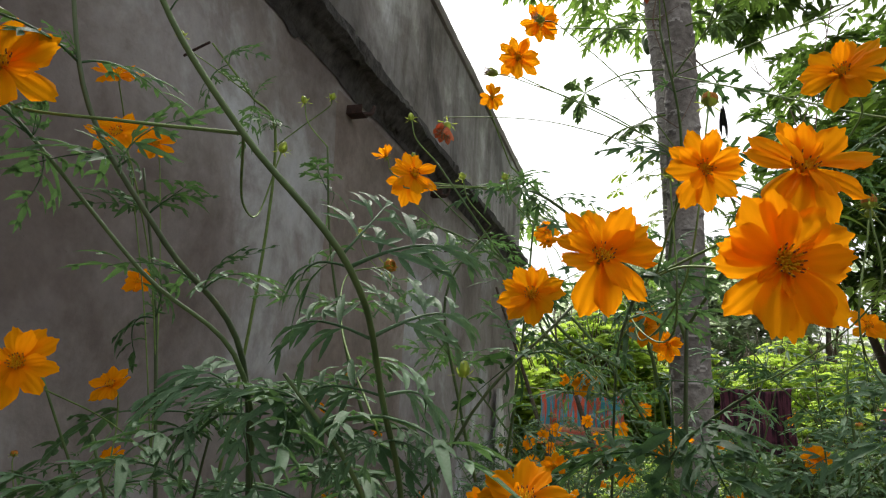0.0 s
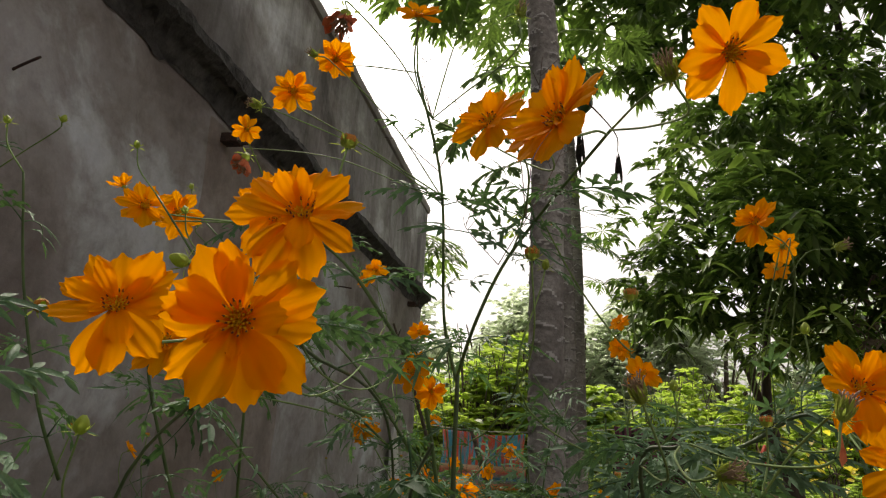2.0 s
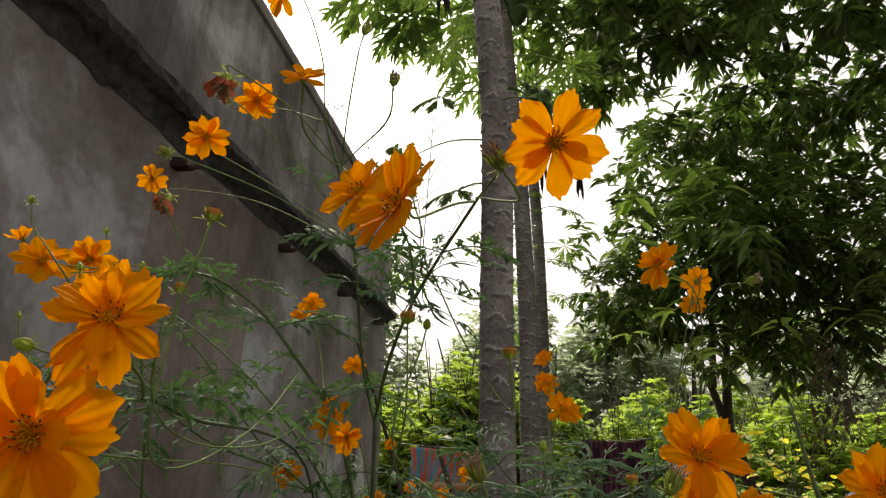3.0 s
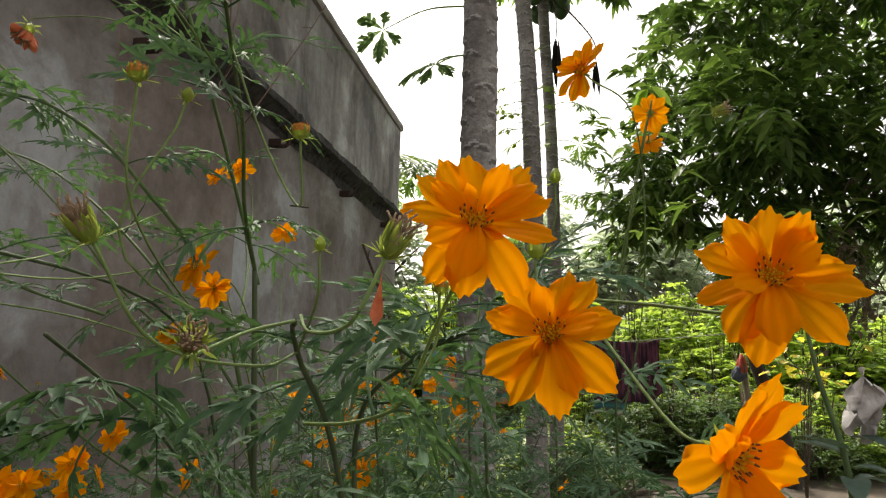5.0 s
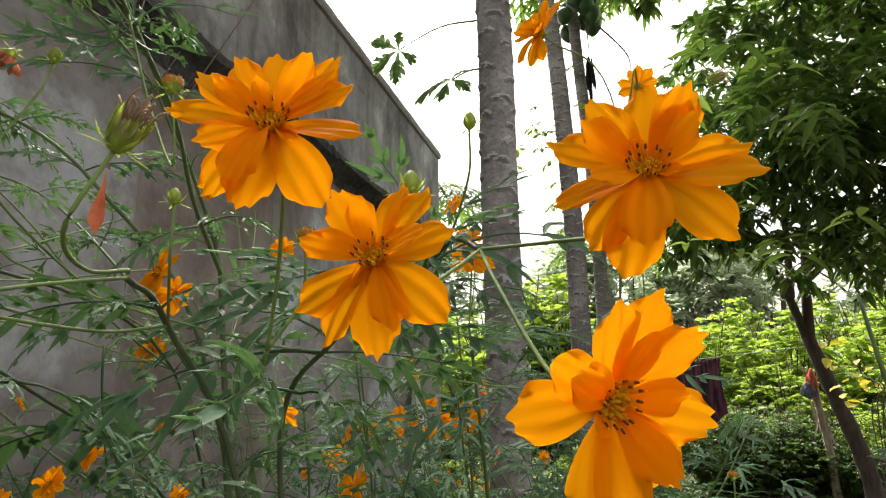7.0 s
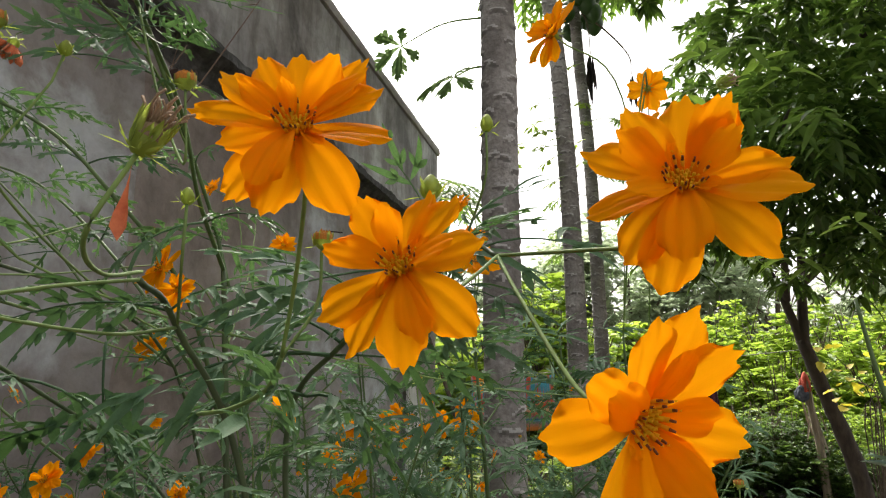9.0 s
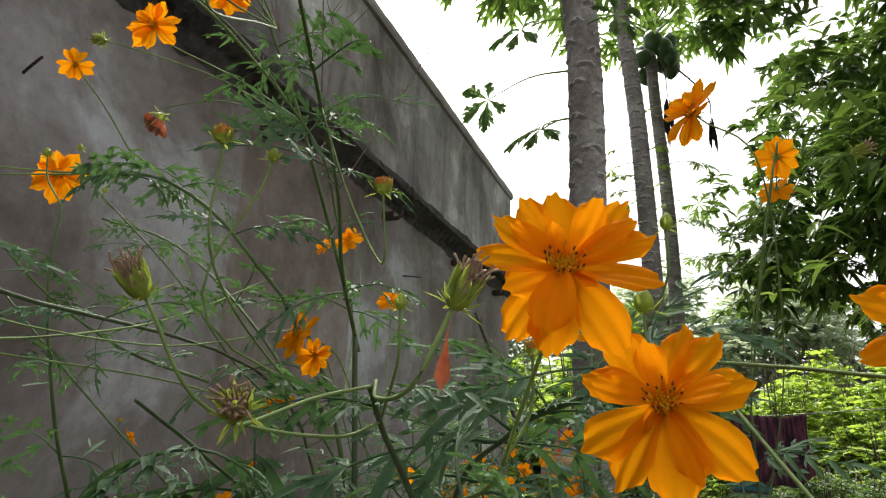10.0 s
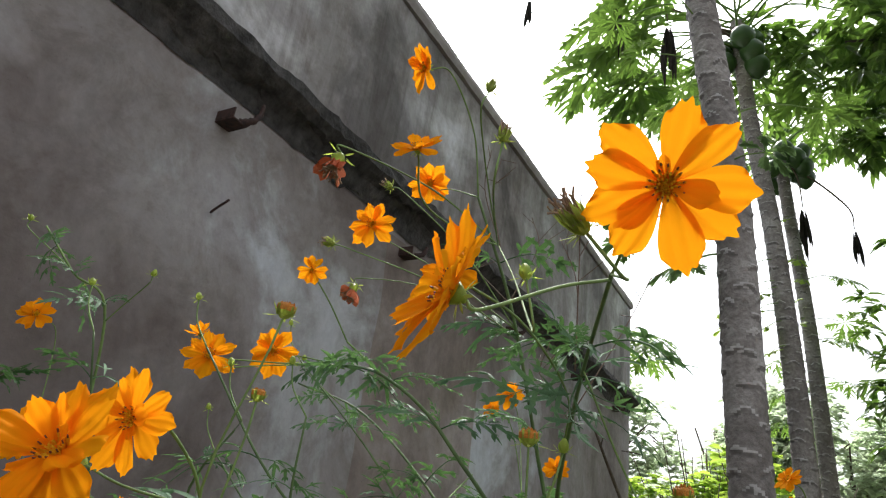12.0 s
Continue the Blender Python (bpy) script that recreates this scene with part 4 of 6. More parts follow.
# more darkened bushes, to deepen the painted shade at the hedge foot
for x, y, s, turn in ((1.5, 7.25, 0.72, 1.0), (1.9, 7.2, 0.66, 2.6), (1.15, 7.4, 0.66, 4.1)):
    bush(2, x, y, s, turn)
for i in range(9):
    bush(0, -5 + 1.7 * i + rng.uniform(-.4, .4), 12.2 + rng.uniform(-.6, .6), rng.uniform(1.15, 1.5), rng.uniform(0, 6))


def far_tree_mesh(seed, h, spread, clumps):
    rng = random.Random(seed)
    v, f, slots = [], [], []
    tube_data(smooth_path([Vector((0, 0, -0.1)), Vector((0.1, 0, h * 0.4)), Vector((0, 0.1, h * 0.8))], 5), 0.14, 0.05, 7, v, f)
    for k in range(7):
        a = k * 0.9
        tube_data(smooth_path([Vector((0.05, 0, h * 0.35)), Vector((spread * 0.4 * math.cos(a), spread * 0.4 * math.sin(a), h * 0.6)), Vector((spread * 0.8 * math.cos(a), spread * 0.8 * math.sin(a), h * 0.75))], 4), 0.05, 0.02, 5, v, f)
    slots = [1] * len(f)
    lobes = [(rng.uniform(-.7, .7) * spread, rng.uniform(-.7, .7) * spread, h * rng.uniform(0.35, 0.9), spread * rng.uniform(0.3, 0.5)) for _ in range(13)]
    for _ in range(clumps):
        x, y, z, r = rng.choice(lobes)
        d = Vector((rng.gauss(0, 1), rng.gauss(0, 1), rng.gauss(0, 1))).normalized() * r * rng.uniform(0.5, 1.05)
        leaf_clump(v, f, Vector((x, y, z)) + d, d.normalized(), 6, 0.27, 0.16, rng, 0.3, 1)
    slots += [0] * (len(f) - len(slots))
    return mesh_of("far_tree", v, f, [FAR_LEAF_HAZED, TWIG], slots)


# far trees and bushes share these leaves, with haze put into their colour
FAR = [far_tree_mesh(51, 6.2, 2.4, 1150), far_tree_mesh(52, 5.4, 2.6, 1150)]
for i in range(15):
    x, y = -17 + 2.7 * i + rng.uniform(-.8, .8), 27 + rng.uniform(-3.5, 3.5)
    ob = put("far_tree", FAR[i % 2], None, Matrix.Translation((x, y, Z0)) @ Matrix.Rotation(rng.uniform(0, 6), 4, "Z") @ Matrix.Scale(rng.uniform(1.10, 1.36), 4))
    tagged(ob, "green tree in the distance, leaves paled to paint in haze", "tree", "far trees", "stuff")
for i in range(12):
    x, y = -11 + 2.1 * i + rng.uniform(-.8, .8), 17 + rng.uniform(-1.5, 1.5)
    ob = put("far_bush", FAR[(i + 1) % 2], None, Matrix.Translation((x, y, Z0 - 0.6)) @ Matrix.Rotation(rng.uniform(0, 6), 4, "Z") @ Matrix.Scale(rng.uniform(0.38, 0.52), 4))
    tagged(ob, "rounded green bush beyond the hedge, leaves paled for haze", "bush", "far bushes", "stuff")

WEED = [shrub_mesh("weed", 61, 0.30, 0.30, 0.55, 46, 0.075, SHRUB_LEAF, 0.5), shrub_mesh("weed", 62, 0.32, 0.32, 0.42, 50, 0.06, SHRUB_SHADED, 0.4)]
for i in range(34):
    x, y = rng.uniform(-0.95, 1.35), rng.uniform(2.6, 6.6)
    if x > 0.45:
        continue
    ob = put("weed", WEED[i % 2], None, Matrix.Translation((x, y, Z0 - 0.01)) @ Matrix.Rotation(rng.uniform(0, 6), 4, "Z") @ Matrix.Scale(rng.uniform(0.8, 1.5), 4))
    tagged(ob, "leafy green weed growing from the earth", "weed", "weeds in the yard", "stuff")


def yellow_vine():
    v, f = [], []
    r = random.Random(5)
    c = Vector((2.15, 5.6, 0.75))
    for _ in range(6):
        p = c + Vector((r.uniform(-.1, .1), r.uniform(-.1, .1), 0.6))
        q = c + Vector((r.uniform(-.4, .4), r.uniform(-.3, .3), r.uniform(0.2, 0.75)))
        tube_data(smooth_path([Vector((c.x, c.y, Z0)) - c, (p - c) * 0.6, q - c], 4), 0.006, 0.003, 4, v, f)
    slots = [1] * len(f)
    for _ in range(40):
        p = Vector((r.uniform(-.38, .38), r.uniform(-.3, .3), r.uniform(0.25, 0.8)))
        leaf_clump(v, f, p, Vector((0, -0.3, -0.4)), 1, 0.085, 0.07, r, 0.3, 3)
    slots += [0] * (len(f) - len(slots))
    tagged(put("yellow_vine", mesh_of("yellow_vine", v, f, [YELLOW_LEAF, TWIG], slots), None, Matrix.Translation(c)), "thin climber with yellowing heart-shaped leaves", "vine")


yellow_vine()


def broad_leaf_plant():
    root = Vector((1.22, 2.6, Z0))
    t = base("broad_leaf_plant", root, "young plant with broad grey-green leaves and one bleached dead leaf", "plant")
    v, f = tube_data(smooth_path([Vector((0, 0, -0.03)), Vector((0.02, 0, 0.4)), Vector((0.0, 0.0, 0.75)), Vector((-0.06, 0.03, 1.05)), Vector((-0.10, 0.05, 1.35))], 6), 0.016, 0.006, 7)
    put("stem", mesh_of("broad_stem", v, f, STEM), t, Matrix.Translation(root))
    for k, (z, a, ln, dr) in enumerate(((0.80, 3.5, 0.20, 0.1), (0.84, 5.4, 0.18, 0.6), (0.70, 0.2, 0.24, 0.7), (0.78, 2.4, 0.20, 0.2), (0.70, 4.4, 0.24, 0.5), (0.74, 5.9, 0.22, 0.8), (0.54, 1.5, 0.26, 0.5), (0.45, 3.0, 0.24, 0.6))):
        v, f = [], []
        lance(v, f, Vector((0, 0, 0)), Vector((math.cos(a), math.sin(a), 0.35)), Vector((0, 0, 1)), ln, 0.085, dr, 7, 0.18, 0.5)
        put("leaf", mesh_of("broad_leaf", v, f, GLAUCOUS), t, Matrix.Translation(root + Vector((0.015, 0, z))))
    v, f = [], []
    r = random.Random(3)
    nu, nv = 10, 12
    for i in range(nu + 1):
        for j in range(nv + 1):
            u, s = i / nu, 2 * j / nv - 1
            w = 0.062 * math.sin(math.pi * (0.1 + 0.85 * u)) ** 0.6 * (1 + 0.25 * math.sin(9 * u))
            v.append((w * s + 0.02 * math.sin(6 * u), 0.04 * math.sin(6 * s + 7 * u) + 0.012 * r.uniform(-1, 1), -0.20 * u + 0.035 * math.cos(4 * s + 2 * u)))
    for i in range(nu):
        for j in range(nv):
            a = i * (nv + 1) + j
            f.append((a, a + 1, a + nv + 2, a + nv + 1))
    put("dead_leaf", mesh_of("bleached_leaf", v, f, DRY_WHITE), t, Matrix.Translation(root + Vector((0.07, 0, 1.05))), "crumpled bleached dead leaf")


broad_leaf_plant()


# ---- washing on a line ----
def washing(name, x0, x1, y, top, front, rear, mat, label, sag=0.02, seed=3, skew=0.0, border=0.2):
    """A cloth folded over the line, with soft hanging pleats and a border along its hem; origin at the hem."""
    nu, nv = 36, 26
    cut = round(nv * (1 - border))
    w = x1 - x0
    z0 = top - front

    def at(side, i, j):
        u, t = i / nu, j / nv
        drop = (front - (0.12 * u + 0.07 * (u > 0.45) + 0.03 * math.sin(14 * u)) * skew if side == 0 else rear) * t
        pleat = 0.042 * math.sin(9.5 * u + 2.0 * noise.noise(Vector((u * 3, seed, 0)))) * (0.25 + t) + 0.012 * noise.noise(Vector((u * 8, t * 5, seed)))
        yy = (-1 if side == 0 else 1) * (0.012 + 0.05 * t) + pleat
        zz = top - drop - sag * math.sin(math.pi * u) + 0.01 * math.sin(6 * u) + 0.03 * skew * u
        return (x0 + w * u + 0.015 * math.sin(5 * t + 3 * u), yy, zz - z0)

    def sheet(rows):
        v, f = [], []
        for side, j0, j1 in rows:
            k = len(v)
            v += [at(side, i, j) for j in range(j0, j1 + 1) for i in range(nu + 1)]
            for j in range(j1 - j0):
                for i in range(nu):
                    a = k + j * (nu + 1) + i
                    q = (a, a + 1, a + nu + 2, a + nu + 1)
                    f.append(q if side == 0 else q[::-1])
        return v, f

    v, f = sheet([(0, 0, cut), (1, 0, nv)])
    n = (nu + 1) * (cut + 1)
    f += [(i, n + i, n + i + 1, i + 1) for i in range(nu)]
    ob = put(name, mesh_of(name, v, f, mat), None, Matrix.Translation((0, y, z0)))
    v, f = sheet([(0, cut, nv)])
    hem = put("striped_border", mesh_of("striped_border", v, f, mat), ob, Matrix.Translation((0, y, z0)), "striped border along the hem")
    for part in (ob, hem):
        mod = part.modifiers.new("thickness", "SOLIDIFY")
        mod.thickness = 0.004
    tagged(ob, label, "cloth")


washing("shawl", 0.66, 1.31, 6.9, 1.455, 0.75, 0.5, SHAWL, "dark maroon woven shawl hanging on a clothes line", 0.03, 3, 1.0)
washing("bright_cloth", -1.15, -0.25, 7.05, 1.33, 0.55, 0.5, GAUDY, "blue and red patterned cloth hanging on a clothes line", 0.03, 8)
v, f = tube_data(smooth_path([Vector((-1.9, 7.1, 1.42)), Vector((-0.6, 7.04, 1.335)), Vector((0.9, 6.9, 1.445)), Vector((2.1, 6.6, 1.56))], 8), 0.004, 0.004, 5)
tagged(put("clothes_line", mesh_of("clothes_line", v, f, LINE)), "thin grey cord strung as a clothes line", "clothes line")
for x, y, h in ((-1.9, 7.1, 1.5),):
    v, f = tube_data(smooth_path([Vector((0, 0, -0.1)), Vector((0.02, 0, 0.7)), Vector((0, 0.01, h - Z0))], 5), 0.025, 0.018, 8, wobble=0.15, rng=rng)
    tagged(put("line_post", mesh_of("line_post", v, f, TWIG), None, Matrix.Translation((x, y, Z0))), "rough wooden post holding the clothes line", "post")
dead_branch([(0.9, 6.75, Z0 + 0.015), (1.3, 6.7, Z0 + 0.03), (1.75, 6.75, Z0 + 0.02)], 0.014, 0.007, "dry stick lying on the bare earth", 2, 8)
dead_branch([(0.74, 5.46, Z0 + 0.02), (1.05, 5.72, Z0 + 0.03), (1.38, 5.93, Z0 + 0.03), (1.70, 6.20, Z0 + 0.02)], 0.020, 0.008, "long dry stick lying on the bare earth", 3, 12)


def dry_stump():
    """Split, bleached stem still standing, with two rags hung over its broken top."""
    root = Vector((2.13, 6.74, Z0))
    v, f = tube_data(smooth_path([Vector((0, 0, -0.05)), Vector((0.0, 0.02, 0.3)), Vector((-0.03, 0.03, 0.7)), Vector((-0.09, 0.03, 1.08))], 7), 0.038, 0.03, 9, wobble=0.3, rng=random.Random(4))
    stump = tagged(put("dry_stump", mesh_of("dry_stump", v, f, DRY_WOOD), None, Matrix.Translation(root)), "bleached split dead stem standing at the hedge", "stump")
    r = random.Random(6)
    for k in range(9):
        a = 0.7 * k
        v, f = [], []
        lance(v, f, Vector((-0.03 + 0.03 * math.cos(a), 0.03 + 0.03 * math.sin(a), r.uniform(0.55, 0.95))), Vector((0.25 * math.cos(a), 0.25 * math.sin(a), r.choice((-1, 1)))), Vector((math.cos(a), math.sin(a), 0)), r.uniform(0.2, 0.4), 0.035, 0.0, 5, 0.3, 0.5)
        put("splinter", mesh_of("splinter", v, f, DRY_WOOD), stump, Matrix.Translation(root))
    for name, mat, dx, w, h, label in (("red_rag", RED_RAG, -0.085, 0.04, 0.13, "faded red rag hung on the dead stem"), ("grey_rag", GREY_RAG, -0.12, 0.055, 0.09, "crumpled grey-blue rag hung on the dead stem")):
        bm = bmesh.new()
        bmesh.ops.create_icosphere(bm, subdivisions=4, radius=1.0)
        for q in bm.verts:
            p = q.co.copy()
            fold = 1 + 0.30 * math.sin(5 * math.atan2(p.y, p.x) + 2 * p.z) * (0.6 - 0.5 * p.z) + 0.35 * noise.noise(p * 2.2 + Vector((dx * 90, 0, 0)))
            q.co = Vector((p.x * w * fold * (1 - 0.35 * p.z), p.y * 0.045 * fold, p.z * h * (0.75 if p.z > 0 else 0.9 + 0.25 * noise.noise(p * 3))))
        me = bpy.data.meshes.new(name)
        bm.to_mesh(me)
        bm.free()
        me.materials.append(mat)
        for g in me.polygons:
            g.use_smooth = True
        tagged(put(name, me, None, Matrix.Translation(root + Vector((dx, -0.01, 1.06 if name == "red_rag" else 0.97)))), label, "cloth")


dry_stump()
for i in range(6):
    p = Vector((2.0 + rng.uniform(-.35, .25), 6.9 + rng.uniform(-.2, .2), Z0 + 0.02))
    bm = bmesh.new()
    bmesh.ops.create_icosphere(bm, subdivisions=2, radius=0.05 * rng.uniform(0.7, 1.3))
    for q in bm.verts:
        q.co = Vector((q.co.x, q.co.y * 0.8, q.co.z * 0.7)) * (1 + 0.3 * noise.noise(q.co * 18 + p))
    me = bpy.data.meshes.new("stone")
    bm.to_mesh(me)
    bm.free()
    me.materials.append(COPING)
    tagged(put("stone", me, None, Matrix.Translation(p)), "pale rounded stone lying at the foot of the tree", "stone", "stones under the tree")


# ---- orange cosmos ----
def petal_mesh(seed, wide=0.31, curl=0.25, ripple=0.015, cup=0.06):
    """A unit petal along x: wedge-shaped claw, broad blade, three-toothed tip, lengthwise pleats."""
    r = random.Random(seed)
    nu, nv = 11, 14
    v, f = [], []
    skew, lean, deep = r.uniform(-0.06, 0.06), r.uniform(-0.10, 0.10), r.uniform(0.020, 0.045)
    for i in range(nu + 1):
        u = i / nu
        grow = min(1.0, u / 0.70)
        w = wide * (0.15 + 0.85 * math.sin(grow * math.pi / 2) ** 1.25) * (1 - 0.26 * (max(0, u - 0.72) / 0.28) ** 2)
        for j in range(nv + 1):
            s = 2 * j / nv - 1
            tooth = deep * math.cos(s * math.pi * (2.3 + 0.5 * (seed % 3)) + lean * 3) - 0.22 * s * s + lean * s * 0.5
            x = u * (1 + tooth * u ** 7)
            pleat = ripple * (math.cos(s * math.pi * 3.0) - 0.7 * math.exp(-(s / 0.13) ** 2)) * min(1, u * 1.5)
            z = pleat + cup * s * s * (1 - 0.9 * u) + curl * (0.5 * u - u * u) + 0.05 * noise.noise(Vector((u * 2.2, s * 1.6, seed * 3.1))) * u
            v.append((x, w * s + skew * u * u, z))
    for i in range(nu):
        for j in range(nv):
            a = i * (nv + 1) + j
            f.append((a, a + nv + 1, a + nv + 2, a + 1))
    return mesh_of("petal", v, f, PETAL)


PETALS = [petal_mesh(s, w, c) for s, w, c in ((1, 0.27, 0.10), (2, 0.24, 0.16), (3, 0.28, 0.02), (4, 0.22, 0.20), (5, 0.26, -0.08), (6, 0.25, 0.13))]
DROOPING = [petal_mesh(s, w, c, 0.022) for s, w, c in ((11, 0.27, 0.30), (12, 0.24, 0.24), (13, 0.26, 0.36))]
SMALL_PETALS = [petal_mesh(9, 0.22, -0.35, 0.03, 0.2), petal_mesh(10, 0.19, 0.5, 0.04, 0.25), petal_mesh(14, 0.24, -0.1, 0.04, 0.3)]


def disc_mesh(seed):
    """Calyx cup, low yellow dome, splayed stamens with dark tips; unit radius is the flower's."""
    r = random.Random(seed)
    v, f, slots = [], [], []
    # dome
    rings, sides = 4, 12
    for i in range(rings + 1):
        t = i / rings
        for s in range(sides):
            a = 6.2832 * s / sides
            v.append((0.14 * (1 - t * t * 0.98) * math.cos(a), 0.14 * (1 - t * t * 0.98) * math.sin(a), 0.02 + 0.10 * t))
    for i in range(rings):
        for s in range(sides):
            a, b = i * sides + s, i * sides + (s + 1) % sides
            f.append((a, b, b + sides, a + sides))
    slots += [0] * len(f)
    # young florets packed on the dome
    for k in range(30):
        q = 0.12 * math.sqrt((k + 0.5) / 30)
        a = k * 2.39996
        b = Vector((q * math.cos(a), q * math.sin(a), 0.06))
        d = Vector((math.cos(a) * q * 3.0, math.sin(a) * q * 3.0, 1)).normalized()
        n = len(f)
        tube_data([b, b + d * 0.07, b + d * r.uniform(0.10, 0.13)], 0.022, 0.019, 4, v, f)
        slots += [0] * (len(f) - n)
    # open florets: a yellow throat and a dark anther tube standing out of it
    for k in range(17):
        q = 0.075 + 0.075 * math.sqrt((k + 0.5) / 17)
        a = k * 2.39996 + 0.7
        b = Vector((q * math.cos(a), q * math.sin(a), 0.05))
        d = Vector((math.cos(a) * (0.1 + q * 2.6), math.sin(a) * (0.1 + q * 2.6), 1)).normalized()
        h = r.uniform(0.12, 0.20)
        n = len(f)
        tube_data([b, b + d * h * 0.5, b + d * h], 0.014, 0.024, 4, v, f)
        slots += [0] * (len(f) - n)
        n = len(f)
        tube_data([b + d * h * 0.96, b + d * (h + 0.03), b + d * (h + r.uniform(0.035, 0.06))], 0.015, 0.011, 4, v, f)
        slots += [1] * (len(f) - n)
        n = len(f)
        e = b + d * (h + 0.075)
        if k % 2:
            tube_data([e, e + Vector((0.018, 0.01, 0.012)), e + Vector((0.012, 0.028, 0.004))], 0.008, 0.006, 3, v, f)
            slots += [0] * (len(f) - n)
    # calyx
    n = len(f)
    tube_data([Vector((0, 0, -0.17)), Vector((0, 0, -0.12)), Vector((0, 0, -0.05)), Vector((0, 0, 0.015))], 0.05, 0.17, 8, v, f)
    for k in range(8):
        a = k * 0.785
        lance(v, f, Vector((0.09 * math.cos(a), 0.09 * math.sin(a), -0.09)), Vector((math.cos(a), math.sin(a), -0.35)), Vector((0, 0, 1)), 0.26, 0.06, 0.0, 2)
    slots += [2] * (len(f) - n)
    return mesh_of("flower_disc", v, f, [FLORET, ANTHER, SEPAL], slots)


DISCS = [disc_mesh(1), disc_mesh(2)]


def flower(plant, at, face, d, seed, count=9, lift=0.18, inner=5, sag=0.0):
    """One bloom: disc with its petals; lift raises the petals off the disc's plane, sag lets the lower ones hang."""
    r = random.Random(seed)
    rad = d / 2
    at = Vector(at) - Vector(face).normalized() * rad * 0.16
    m = Matrix.Translation(at) @ facing(face, r.uniform(0, 6.28))
    disc = put("flower", DISCS[seed % 2], plant, m @ Matrix.Scale(rad, 4))
    down = (m.to_3x3().inverted() @ Vector((0, 0, -1)))
    for k in range(count + inner):
        inn = k >= count
        a = 6.2832 * (k + (0.5 if inn else 0)) / (count if not inn else max(1, inner)) + r.uniform(-.17, .17)
        low = max(0.0, math.cos(a) * down.x + math.sin(a) * down.y)
        tiny = inn and k % 3 == 2
        tilt = lift + r.uniform(-.20, .20) + (r.uniform(0.12, 0.42) if inn else 0) - sag * low + 0.45 * sag * (1 - low)
        size = rad * (r.uniform(0.92, 1.06) if not inn else r.uniform(0.36, 0.5) if tiny else r.uniform(0.66, 0.90)) * (1 + 0.12 * low)
        pm = m @ Matrix.Rotation(a, 4, "Z") @ Matrix.Translation((rad * 0.05, 0, rad * (0.0 if k % 2 else 0.03) + (0.05 * rad if inn else 0))) @ Matrix.Rotation(-tilt, 4, "Y") @ Matrix.Rotation(r.uniform(-.24, .24) * (1.5 if inn else 1), 4, "X") @ Matrix.Scale(size, 4)
        put("petal", r.choice(SMALL_PETALS if tiny else DROOPING if sag and low > 0.55 else PETALS), disc, pm)
    return disc


